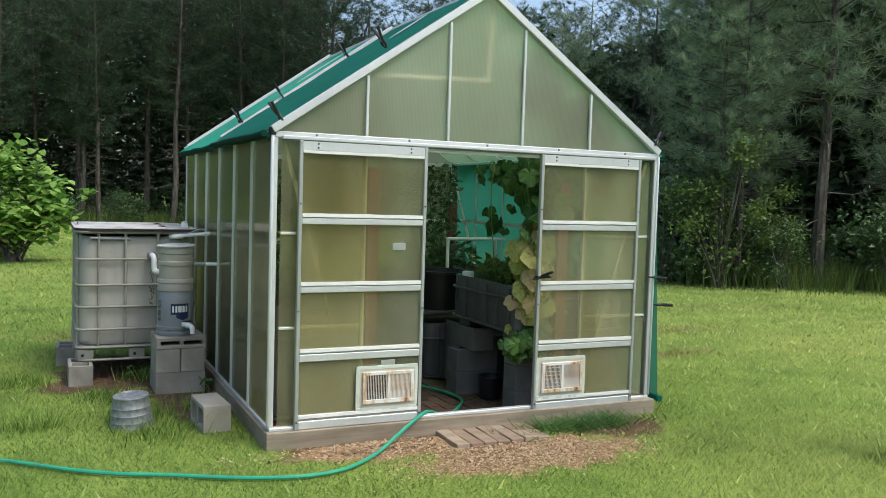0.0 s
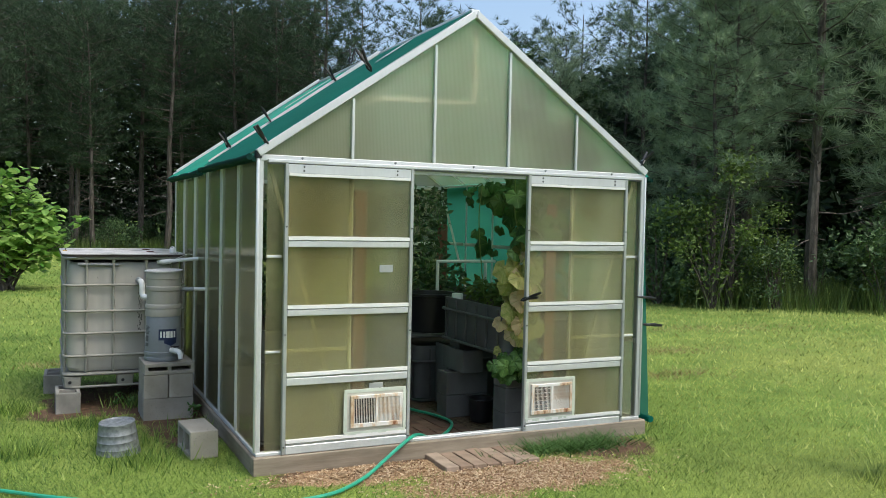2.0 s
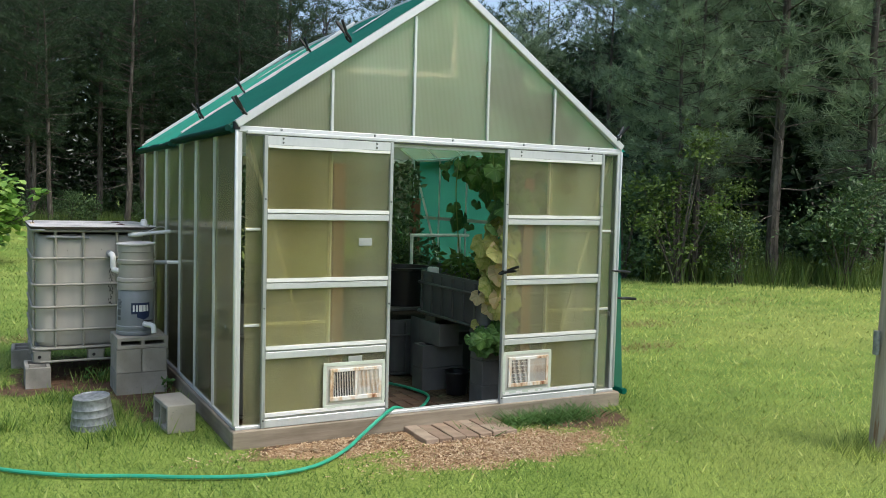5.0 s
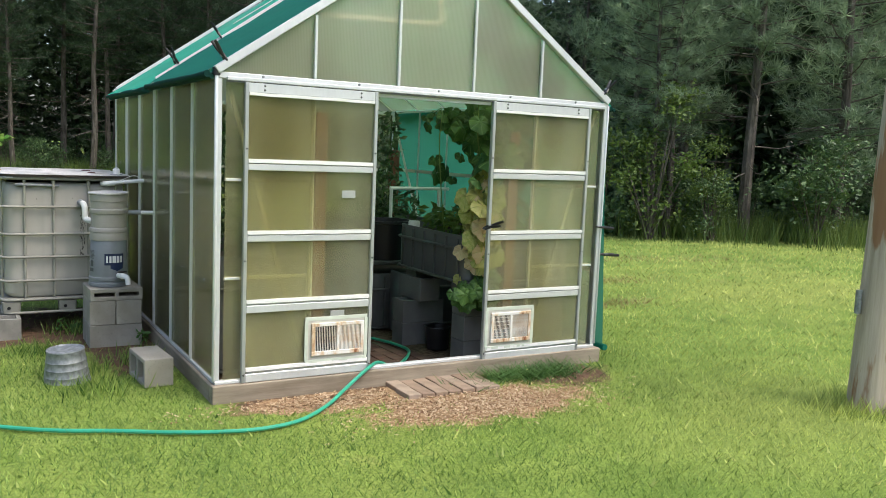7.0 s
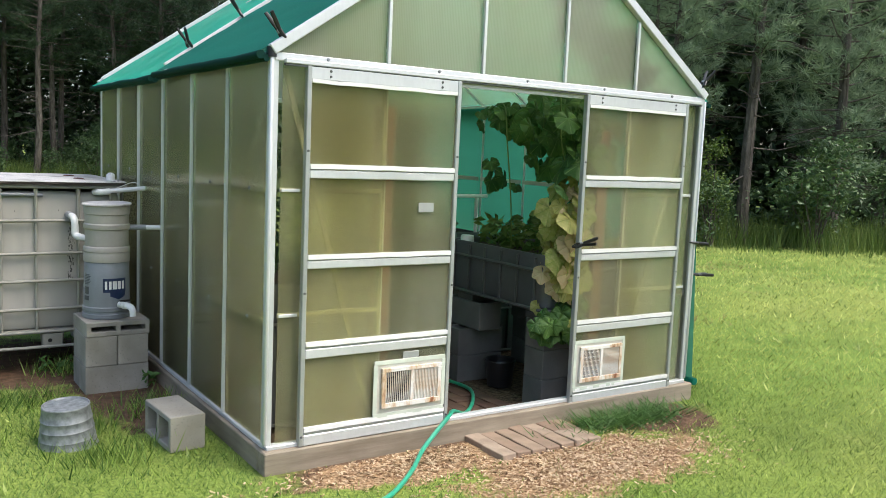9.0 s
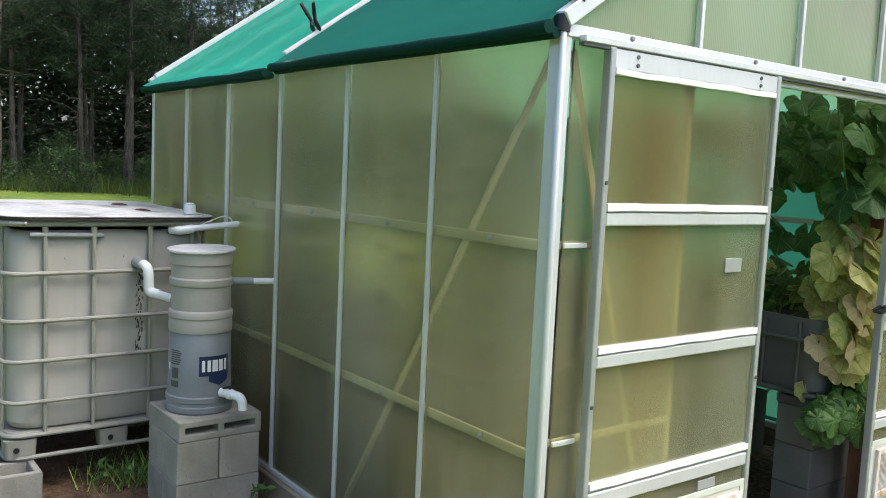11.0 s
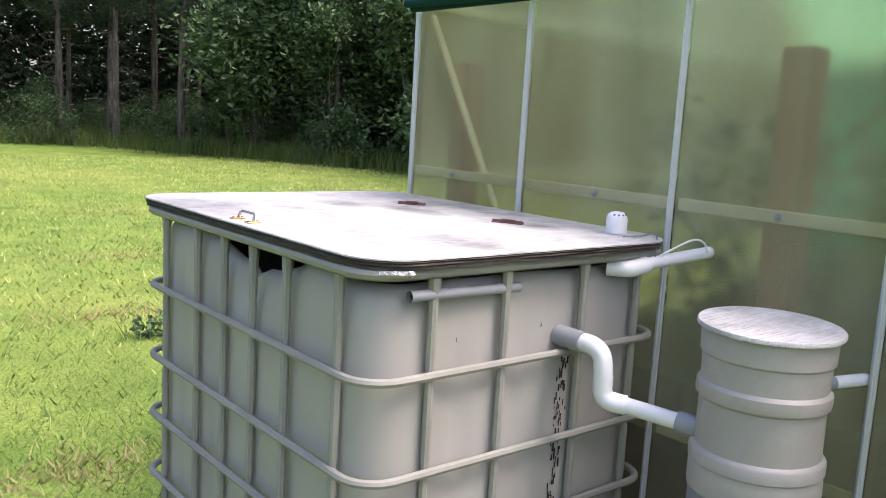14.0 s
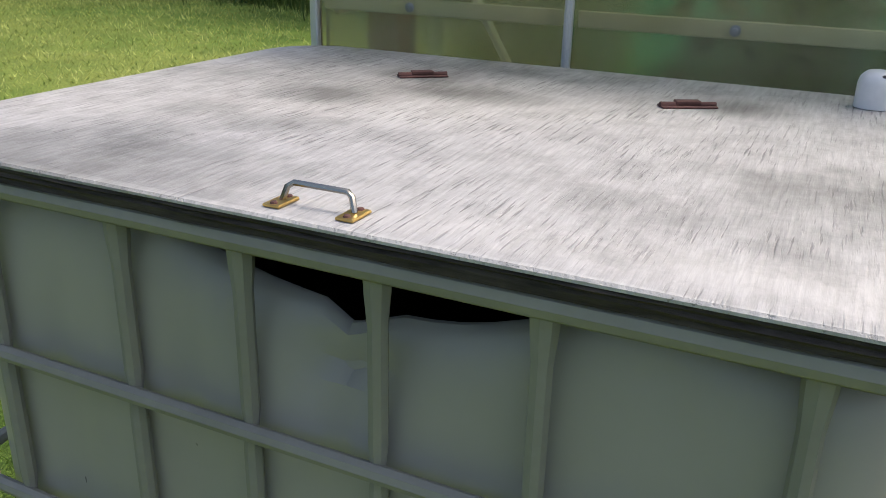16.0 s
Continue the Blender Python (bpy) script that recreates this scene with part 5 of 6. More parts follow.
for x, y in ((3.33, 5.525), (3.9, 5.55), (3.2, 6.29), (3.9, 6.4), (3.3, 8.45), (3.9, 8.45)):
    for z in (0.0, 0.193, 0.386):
        block((x, y, z), random.choice((0, 90)) if y > 6 else 0, me=CMU8_SHADED, label="grey concrete block under a grow bed", group="grow bed supports")
for y in (5.53, 6.30):
    bearer = thing("bearer", "dark grey bearer under the grow bed", "timber", (3.6, y, 0.578))
    part("plank", box(3.12, 4.10, y - 0.09, y + 0.09, 0.578, 0.624, 0.004), CAGE_DARK, bearer)
shelf = thing("support_panel", "dark grey panel under the grow bed", "panel", (3.1, 6.25, 0.3))
part("sheet", box(3.16, 3.175, 6.51, 6.76, 0.02, 0.56, 0.003), TANK_DARK, shelf)
tub2 = thing("black_tub", "black round plastic tub on a board", "tub", (3.22, 7.05, 0.62))
part("tub", lathe([(0.0, 0.0), (0.21, 0.0), (0.25, 0.33), (0.265, 0.335), (0.265, 0.355), (0.24, 0.355), (0.235, 0.31), (0.0, 0.30)], (3.22, 7.05, 0.63), 28), BLACK, tub2)
part("board", box(2.93, 3.55, 6.80, 7.30, 0.60, 0.628, 0.004), CAGE_DARK, tub2)
jug = thing("black_bucket", "small black bucket on the greenhouse floor", "bucket", (3.20, 6.00, 0.01))
part("body", lathe([(0.0, 0.0), (0.085, 0.0), (0.105, 0.18), (0.112, 0.182), (0.108, 0.19), (0.1, 0.182), (0.085, 0.02), (0.0, 0.018)], (3.22, 5.98, 0.012), 20), BLACK, jug)
jar = thing("white_jar", "small white plastic jar on the grow bed", "jar", (3.2, 6.35, 0.93))
part("jar", lathe([(0, 0), (0.05, 0), (0.05, 0.09), (0.045, 0.1), (0, 0.1)], (3.2, 6.42, 0.93), 16), PVC, jar)
rack = thing("pipe_rack", "white plastic pipe frame over the grow beds", "pipe", (3.5, 7.5, 0.9))
part("upright", tube([(3.51, 7.5, 0.88), (3.51, 7.5, 1.24)], 0.017, 10), PVC, rack)
part("rail", tube([(3.495, 7.5, 1.252), (4.16, 7.5, 1.252)], 0.017, 10), PVC, rack)
part("upright", tube([(4.05, 7.5, 0.88), (4.05, 7.5, 1.24)], 0.017, 10), PVC, rack)


# ---- cucumber vine and other plants inside ----
def leaf_mesh(name, size=1.0, mat=None, seed=1):
    """One broad five-pointed leaf with toothed edge, stem at the origin, lying along +y; the blade sags and puckers between its ribs."""
    rnd = random.Random(seed)
    n, rows = 40, 5
    verts, faces = [(0, 0.05, 0.012)], []
    for j in range(1, rows + 1):
        v = j / rows
        for k in range(n + 1):
            a = math.pi * (-0.93 + 1.86 * k / n)
            point = max(math.exp(-((abs(a) - c) / w) ** 2) * h for c, w, h in ((0.0, 0.38, 0.24), (1.05, 0.34, 0.13), (2.0, 0.34, 0.06)))
            rim = (0.58 + point + 0.022 * (k % 2) + rnd.uniform(-0.012, 0.012)) * (1.0 - 0.18 * max(0, abs(a) - 2.2))
            x, y = rim * v * math.sin(a), 0.05 + rim * v * math.cos(a)
            z = 0.035 * v * math.cos(a * 5.1) - 0.34 * v * v * abs(math.sin(a)) ** 1.5 * 0.6 - 0.22 * max(0, y) ** 2 + 0.02 * rnd.uniform(-1, 1) * v
            verts.append((x, y, z))
    w = n + 1
    for k in range(n):
        faces.append((0, 1 + k + 1, 1 + k))
        for j in range(rows - 1):
            i = 1 + j * w + k
            faces.append((i, i + 1, i + w + 1, i + w))
    return mesh_of(name, [(x * size, y * size, z * size) for x, y, z in verts], faces, [mat], shade=True)


LEAF_G, LEAF_Y, LEAF_P = (leaf_mesh("leaf_" + c, 0.92, m, k) for k, (c, m) in enumerate((("green", VINE_GREEN), ("yellow", VINE_YELLOW), ("pale", VINE_PALE))))


def vine(name, label, stems, leaf_list, at):
    t = thing(name, label, "climbing plant", at)
    for s in stems:
        part("stem", tube(curve_points(s, 6), 0.0045, 6), SHRUB_LIT, t)
    for (x, y, z), size, me in leaf_list:
        ob = part("leaf", me, None, t)
        ob.matrix_basis = pose(x, y, z, random.uniform(-85, -35), random.uniform(-30, 30), random.uniform(85, 225)) @ Matrix.Scale(size, 4)
    return t


leaves = []
for k in range(95):
    z = random.uniform(0.62, 2.0)
    x = (3.235 if z < 1.5 else 3.29) + 0.035 * math.sin(z * 4) + random.gauss(0, 0.05 if z < 1.5 else 0.07)
    y = random.uniform(5.29, 5.50)
    if 0.85 < z < 1.40:
        me = random.choice((LEAF_Y, LEAF_Y, LEAF_Y, LEAF_P))
    elif z < 1.6:
        me = random.choice((LEAF_G, LEAF_G, LEAF_Y))
    else:
        me = LEAF_G
    leaves.append(((x, y, z), random.uniform(0.10, 0.17) if z > 0.95 else random.uniform(0.07, 0.11), me))
for k in range(34):
    z = random.uniform(0.78, 1.42)
    leaves.append(((3.215 + random.gauss(0, 0.05), random.uniform(5.27, 5.36), z), random.uniform(0.11, 0.17), random.choice((LEAF_Y, LEAF_Y, LEAF_P))))
for k in range(52):
    leaves.append(((random.gauss(3.19, 0.10), random.uniform(5.27, 5.42), random.uniform(0.50, 0.66)), random.uniform(0.07, 0.12), LEAF_G))
for k in range(46):
    u = random.random()
    leaves.append(((random.uniform(3.30, 3.70), random.uniform(5.4, 6.6), 2.02 - abs(random.gauss(0, 0.16)) * (1.0 + u)), random.uniform(0.08, 0.15), LEAF_G))
for k in range(24):
    leaves.append(((random.uniform(3.5, 3.95), random.uniform(5.5, 6.4), random.uniform(1.0, 1.2)), random.uniform(0.07, 0.14), random.choice((LEAF_G, LEAF_G, LEAF_G, LEAF_Y))))
for k in range(46):
    leaves.append(((random.uniform(3.45, 4.05), random.uniform(5.6, 6.5), 2.08 - abs(random.gauss(0, 0.40))), random.uniform(0.13, 0.20), LEAF_G))
for k in range(60):
    x = random.uniform(3.05, 4.0)
    leaves.append(((x, random.uniform(5.30, 5.42), roof_z(x) - random.uniform(0.06, 0.42)), random.uniform(0.08, 0.15), LEAF_G))
stems = [[(3.3, 5.6, 0.95), (3.22, 5.42, 1.05), (3.26, 5.40, 1.4), (3.18, 5.42, 1.7), (3.22, 5.5, 2.0)], [(3.28, 5.6, 0.95), (3.18, 5.38, 0.9), (3.22, 5.36, 0.7), (3.14, 5.35, 0.52)], [(3.2, 5.9, 0.95), (3.1, 5.8, 1.3), (3.12, 5.9, 1.7), (3.3, 6.2, 1.98), (3.4, 6.6, 1.9)]]
vine("cucumber_vine", "climbing cucumber vine with green and yellowing leaves at the doorway", stems, leaves, (3.25, 5.5, 0.95))


def leafy_clump(name, label, cx, cy, z0, z1, rx, ry, count, size, mat, parent_cat="plant", seed=1):
    """A low plant: thin stems and many small folded leaves joined in one crown."""
    rnd = random.Random(seed)
    t = thing(name, label, parent_cat, (cx, cy, z0))
    verts, faces = [], []
    for k in range(count):
        u = rnd.random()
        a, r = rnd.uniform(0, 6.283), math.sqrt(rnd.random())
        p = Vector((cx + rx * r * math.cos(a), cy + ry * r * math.sin(a), z0 + (z1 - z0) * u))
        add_leaf(verts, faces, p, size * rnd.uniform(0.6, 1.3), rnd)
    part("leaves", mesh_of("leaves", verts, faces, [mat]), None, t)
    for k in range(5):
        part("stem", tube([(cx, cy, z0 - 0.02), (cx + rnd.uniform(-rx, rx) * 0.6, cy + rnd.uniform(-ry, ry) * 0.6, z0 + (z1 - z0) * 0.9)], 0.005, 5), WEEDS, t)
    return t


def add_leaf(verts, faces, p, s, rnd, tall=1.6):
    """A small folded leaf of four points."""
    d = Vector((rnd.gauss(0, 1), rnd.gauss(0, 1), rnd.gauss(0, 0.7))).normalized()
    e = d.cross(Vector((rnd.gauss(0, 1), rnd.gauss(0, 1), rnd.gauss(0, 1)))).normalized()
    f = d.cross(e)
    i = len(verts)
    verts += [p, p + d * s * 0.5 * tall + e * s * 0.4 + f * s * 0.12, p + d * s * tall, p + d * s * 0.5 * tall - e * s * 0.4 + f * s * 0.12]
    faces += [(i, i + 1, i + 2), (i, i + 2, i + 3)]


leafy_clump("herb_plant", "leafy green plants growing in the grow bed", 3.55, 6.0, 0.94, 1.16, 0.40, 0.5, 500, 0.055, SHRUB_LIT, seed=2)
leafy_clump("herb_plant", "leafy green plants growing in the back bed", 3.6, 8.0, 0.90, 1.2, 0.45, 0.5, 500, 0.05, SHRUB, seed=3)
leafy_clump("tomato_plant", "tall tomato plant with small dark leaves", 3.60, 7.95, 0.92, 2.0, 0.22, 0.2, 620, 0.05, SHRUB, seed=4)
leafy_clump("tomato_plant", "tall leafy plant by the side wall", 1.7, 6.4, 0.83, 1.85, 0.25, 0.4, 420, 0.06, SHRUB, seed=5)
leafy_clump("tomato_plant", "tall leafy plant by the side wall", 1.75, 7.8, 0.83, 1.7, 0.25, 0.4, 420, 0.06, SHRUB, seed=6)
leafy_clump("weed_clump", "dark clump of weeds growing in the lawn", 1.28, 11.9, 0.01, 0.13, 0.15, 0.13, 150, 0.035, SHRUB, seed=9)
leafy_clump("weed_clump", "small green weeds under the water tank", 0.62, 7.55, 0.01, 0.10, 0.16, 0.12, 26, 0.035, WEEDS, seed=10)
leafy_clump("weed_clump", "small green weeds against the greenhouse sill", 1.05, 7.0, 0.01, 0.13, 0.06, 0.12, 50, 0.03, WEEDS, seed=13)

# ---- woods ----
EDGE = [(-9, 38), (4, 38.8), (9, 37.4), (12.3, 31.8), (14.6, 25), (14.0, 19.5), (12.4, 14.2), (14.6, 11.8), (20, 9.8), (31, 6.5)]


def edge_radius(deg):
    """How far the wood's edge lies from (0, 2) in a compass direction, clockwise from +y."""
    dx, dy = math.sin(radians(deg)), math.cos(radians(deg))
    best = None
    for (ax, ay), (bx, by) in zip(EDGE, EDGE[1:]):
        ex, ey = bx - ax, by - ay
        den = dx * ey - dy * ex
        if abs(den) > 1e-6:
            t = (ax * ey - (ay - 2) * ex) / den
            u = (ax * dy - (ay - 2) * dx) / den
            if t > 0 and -0.02 <= u <= 1.02:
                best = t if best is None else min(best, t)
    return best or 34.0


def edge_points(gap, off, jitter, seed):
    """Points along the wood's edge, off metres behind it."""
    rnd = random.Random(seed)
    out, deg = [], -13.0
    while deg < 84:
        r = edge_radius(deg) + off + rnd.uniform(-jitter, jitter)
        out.append((r * math.sin(radians(deg)), 2 + r * math.cos(radians(deg))))
        deg += math.degrees(gap * rnd.uniform(0.6, 1.4) / r)
    return out


def tuft(verts, faces, p, way, size, rnd, blades):
    """A brush of pine needles round the end of a twig."""
    for k in range(blades):
        d = (way * rnd.uniform(0.2, 1.2) + Vector((rnd.gauss(0, 0.8), rnd.gauss(0, 0.8), rnd.gauss(0.15, 0.7)))).normalized()
        e = d.cross(Vector((rnd.gauss(0, 1), rnd.gauss(0, 1), rnd.gauss(0, 1)))).normalized()
        i, s = len(verts), size * rnd.uniform(0.6, 1.2)
        verts += [p + e * s * 0.030, p + d * s, p - e * s * 0.030]
        faces.append((i, i + 1, i + 2))


def pine(seed, tall, bare, blades, limbs, needles=None):
    """A pine: tapered trunk with bare dead limbs below and needled branches above."""
    rnd = random.Random(seed)
    t = thing("pine_tree", "tall pine with grey-brown trunk and dark green needles", "tree", group="pines of the wood")
    lean = Vector((rnd.uniform(-0.03, 0.03), rnd.uniform(-0.03, 0.03), 1))
    axis = [lean * z + Vector((0.10 * noise.noise((seed, z * 0.3, 0)), 0.10 * noise.noise((seed, z * 0.3, 9)), 0)) for z in np.linspace(-0.2, tall, 12)]
    r0 = 0.0098 * tall + 0.02
    trunk = tube(axis, 0.1, 8, radii=[r0 * (1 - 0.9 * k / 11) for k in range(12)])

    def on_axis(z):
        f = max(0, min(10.999, (z + 0.2) / (tall + 0.2) * 11))
        k = int(f)
        return axis[k].lerp(axis[k + 1], f - k)

    verts, faces = [], []
    for k in range(limbs // 3):
        z = rnd.uniform(0.12, bare + 0.1) * tall
        a, ln = rnd.uniform(0, 6.283), rnd.uniform(0.5, 1.5)
        p = on_axis(z)
        q = p + Vector((math.cos(a), math.sin(a), rnd.uniform(-0.3, 0.35))) * ln
        m = p.lerp(q, 0.5) + Vector((0, 0, rnd.uniform(-0.1, 0.1)))
        tube([p, m, q], 0.02, 4, trunk, radii=[0.020, 0.012, 0.004])
    for k in range(limbs):
        u = (k + rnd.random()) / limbs
        z = (bare + (1 - bare) * u) * tall * 0.985
        reach = (0.30 + 0.95 * math.sin(math.pi * min(1, 0.18 + 0.82 * (1 - u))) ** 0.8) * 0.17 * tall * rnd.uniform(0.6, 1.15)
        a = k * 2.4 + rnd.uniform(-0.5, 0.5)
        p = on_axis(z)
        rise = rnd.uniform(0.0, 0.5) + 0.4 * u
        way = Vector((math.cos(a), math.sin(a), rise)).normalized()
        q = p + way * reach + Vector((0, 0, -0.08 * reach))
        m = p.lerp(q, 0.5) - Vector((0, 0, 0.05 * reach))
        tube([p, m, q], 0.02, 4, trunk, radii=[0.022 * (1.2 - u), 0.013, 0.005])
        for s in range(12):
            f = rnd.uniform(0.30, 1.05)
            c = p.lerp(q, f) + Vector((rnd.gauss(0, 0.16), rnd.gauss(0, 0.16), rnd.gauss(0.05, 0.12))) * reach * 0.55
            tuft(verts, faces, c, (way + Vector((0, 0, 0.4))).normalized(), 0.31, rnd, blades)
    part("trunk", trunk, BARK, t)
    part("crown", mesh_of("crown", verts, faces, [needles or PINE]), None, t)
    return t


def shrub(seed, tall, wide, count, size, mat, label, name="shrub", trunked=False):
    """A bush: a few stems and many small leaves in uneven clumps with gaps."""
    rnd = random.Random(seed)
    t = thing(name, label, "tree" if name.endswith("tree") else "shrub", group="undergrowth")
    stems = bmesh.new()
    verts, faces = [], []
    hubs = []
    for k in range(9):
        a, r = rnd.uniform(0, 6.283), wide * rnd.uniform(0.1, 0.85)
        z = tall * rnd.uniform(0.2, 0.95)
        hubs.append((Vector((r * math.cos(a) * (1.1 - 0.5 * z / tall), r * math.sin(a) * (1.1 - 0.5 * z / tall), z)), wide * rnd.uniform(0.25, 0.5)))
        tube([(0, 0, -0.05), hubs[-1][0] * 0.5 + Vector((0, 0, 0.05)), hubs[-1][0]], 0.02, 5, stems, radii=[0.028, 0.016, 0.006])
    for k in range(count):
        h, r = rnd.choice(hubs)
        p = h + Vector((rnd.gauss(0, 0.5), rnd.gauss(0, 0.5), rnd.gauss(0, 0.45))) * r
        p.z = max(0.03, p.z)
        add_leaf(verts, faces, p, size * rnd.uniform(0.6, 1.3), rnd)
    part("stem", stems, BARK, t)
    part("crown", mesh_of("crown", verts, faces, [mat]), None, t)
    return t


rnd = random.Random(11)
pines = [pine(31, 11.0, 0.34, 20, 66), pine(32, 12.5, 0.40, 20, 66)]
low = [pine(33, 9.5, 0.08, 24, 84, LIT_PINE), pine(34, 10.5, 0.14, 24, 84, LIT_PINE)]
thin = [pine(41, 11.0, 0.36, 13, 44), pine(42, 12.0, 0.42, 13, 44)]
first = {}


def plant(ob, x, y, scale, turn):
    """Puts the first of a kind in its place, then copies it."""
    m = pose(x, y, -0.03, 0, 0, turn)
    if ob.name in first:
        ob = copy_thing(ob, m)
    else:
        first[ob.name] = True
        ob.matrix_basis = m
    ob.scale = (scale, scale, scale)


def height_factor(x, y):
    """The wood is lower straight behind the greenhouse than at either end."""
    ang = math.degrees(math.atan2(x + 0.2, y + 0.3))
    return 0.80 if 17 < ang < 42 else 1.08


for off, gap, jit, kinds in ((1.2, 3.6, 0.7, pines), (4.2, 2.8, 1.4, pines), (8.0, 2.8, 1.6, thin), (12.0, 3.2, 2.0, thin)):
    for x, y in edge_points(gap, off, jit, int(off * 10)):
        full = low if off < 6 and x > 10.5 and y < 27 else kinds
        plant(rnd.choice(full), x, y, rnd.uniform(0.85, 1.15) * height_factor(x, y), rnd.uniform(0, 360))
# trunks that stand out at the edge of the wood
for x, y, k, s in ((4.9, 38.3, 1, 1.0), (8.0, 38.3, 0, 1.1), (9.4, 36.9, 1, 0.9), (10.9, 34.8, 0, 1.15), (2.0, 38.6, 0, 0.9)):
    plant(pines[k], x, y, s, rnd.uniform(0, 360))
edge_pine = pine(35, 12.0, 0.30, 24, 74, LIT_PINE)
for x, y, s in ((14.3, 12.4, 1.0), (12.5, 13.3, 0.58), (12.95, 13.3, 0.62)):
    plant(edge_pine, x, y, s, rnd.uniform(0, 360))

shrubs = [shrub(51, 1.5, 1.0, 1700, 0.06, SHRUB, "dark green leafy shrub at the edge of the wood"), shrub(52, 1.0, 0.9, 800, 0.075, SHRUB, "low dark green shrub at the edge of the wood"),
          shrub(53, 2.4, 1.2, 2400, 0.062, SHRUB, "tall dark green shrub at the edge of the wood"), shrub(54, 2.6, 0.9, 1900, 0.052, SHRUB_LIT, "yellow-green vine-covered sapling at the edge of the wood")]
for off, gap, pick in ((0.0, 1.5, (0, 1, 1, 3)), (1.6, 1.5, (0, 2, 1)), (3.6, 1.8, (2, 0))):
    for x, y in edge_points(gap, off, 0.6, int(200 + off * 10)):
        plant(shrubs[rnd.choice(pick)], x, y, rnd.uniform(0.6, 1.15), rnd.uniform(0, 360))

broadleaf = shrub(61, 7.0, 2.3, 7000, 0.13, SHRUB, "dense dark broad-leaved tree at the edge of the wood", "broadleaf_tree")
for x, y, s in ((14.3, 26.0, 1.0), (13.4, 29.2, 0.9), (12.4, 32.4, 1.1), (15.2, 23.4, 1.0), (16.4, 27.5, 1.3), (14.8, 31.0, 1.3)):
    plant(broadleaf, x, y, s, rnd.uniform(0, 360))

for x, y, k, s in ((12.3, 13.1, 3, 1.25), (13.4, 12.5, 3, 0.85), (11.9, 14.3, 0, 1.2), (15.3, 11.4, 2, 1.1), (13.0, 13.6, 2, 1.2)):
    plant(shrubs[k], x, y, s, rnd.uniform(0, 360))

# the depth of the wood: a loose mass of far foliage behind the trunks
verts, faces = [], []
for k in range(230000):
    deg = rnd.uniform(-14, 86)
    r = edge_radius(deg) + rnd.uniform(7, 18)
    x, y = r * math.sin(radians(deg)), 2 + r * math.cos(radians(deg))
    z = (7.4 if height_factor(x, y) < 1 else 13.0) * rnd.random() ** 0.9
    add_leaf(verts, faces, Vector((x, y, z)), rnd.uniform(0.14, 0.34), rnd)
tagged(part("far_woods", mesh_of("far_woods", verts, faces, [PINE]), None), "dark green depth of the pine wood", "wood", kind="stuff")

# woods behind the camera, seen in reflections only
verts, faces = [], []
for k in range(30000):
    a = rnd.uniform(math.radians(105), math.radians(375))
    r = rnd.uniform(34, 44)
    x, y = 2 + r * math.cos(a), 2 + r * math.sin(a) * 0.9
    if y < 31 or x < -10:
        add_leaf(verts, faces, Vector((x, y, 6 * rnd.random() ** 0.9)), rnd.uniform(0.5, 1.1), rnd)
tagged(part("far_woods", mesh_of("far_woods", verts, faces, [PINE]), None), "dark green pine wood on the other side of the lawn", "wood", kind="stuff")


# ---- the large-leaved young tree on the lawn ----
def young_tree():
    r = random.Random(71)
    cx, cy = -0.72, 20.5
    t = thing("young_tree", "bright green young tree with large broad leaves", "tree", (cx, cy, 0))
    wood = bmesh.new()
    hubs = []
    for k in range(24):
        a, rad = r.uniform(0, 6.283), math.sqrt(r.random()) * 0.88
        z = r.uniform(0.3, 2.42)
        wide = 1.0 - 0.45 * max(0, z - 1.4)
        h = Vector((cx + rad * wide * math.cos(a), cy + rad * wide * math.sin(a), z))
        hubs.append(h)
        tube([(cx + r.uniform(-0.15, 0.15), cy + r.uniform(-0.15, 0.15), -0.05), Vector((cx, cy, 0)).lerp(h, 0.5), h], 0.03, 5, wood, radii=[0.035, 0.02, 0.007])
    twig = Vector((cx + 1.62, cy, 1.55))
    tube([(cx + 0.3, cy, 0.6), (cx + 1.2, cy, 1.0), twig], 0.02, 5, wood, radii=[0.02, 0.012, 0.006])
    part("trunk", wood, BARK, t)
    verts, faces = [], []
    for k in range(2300):
        h = r.choice(hubs)
        p = h + Vector((r.gauss(0, 0.24), r.gauss(0, 0.24), r.gauss(0.05, 0.22)))
        p.z = max(0.12, p.z)
        broad_leaf(verts, faces, p, r.uniform(0.10, 0.19), r)
    for k in range(14):
        broad_leaf(verts, faces, twig + Vector((r.gauss(-0.1, 0.15), r.gauss(0, 0.1), r.gauss(0, 0.08))), 0.14, r)
    part("crown", mesh_of("crown", verts, faces, [BUSH]), None, t)


def broad_leaf(verts, faces, p, s, r):
    """A broad leaf of six points that droops outward."""
    a = r.uniform(0, 6.283)
    d = Vector((math.cos(a), math.sin(a), r.uniform(-0.7, 0.1))).normalized()
    e = d.cross(Vector((r.gauss(0, 0.3), r.gauss(0, 0.3), 1))).normalized()
    f = e.cross(d)
    i = len(verts)
    verts += [p, p + d * s * 0.15 + e * s * 0.5, p + d * s * 0.75 + e * s * 0.42 - f * s * 0.08, p + d * s * 1.25 - f * s * 0.2, p + d * s * 0.75 - e * s * 0.42 - f * s * 0.08, p + d * s * 0.15 - e * s * 0.5]
    faces += [(i, i + 1, i + 2, i + 3), (i, i + 3, i + 4, i + 5)]


young_tree()


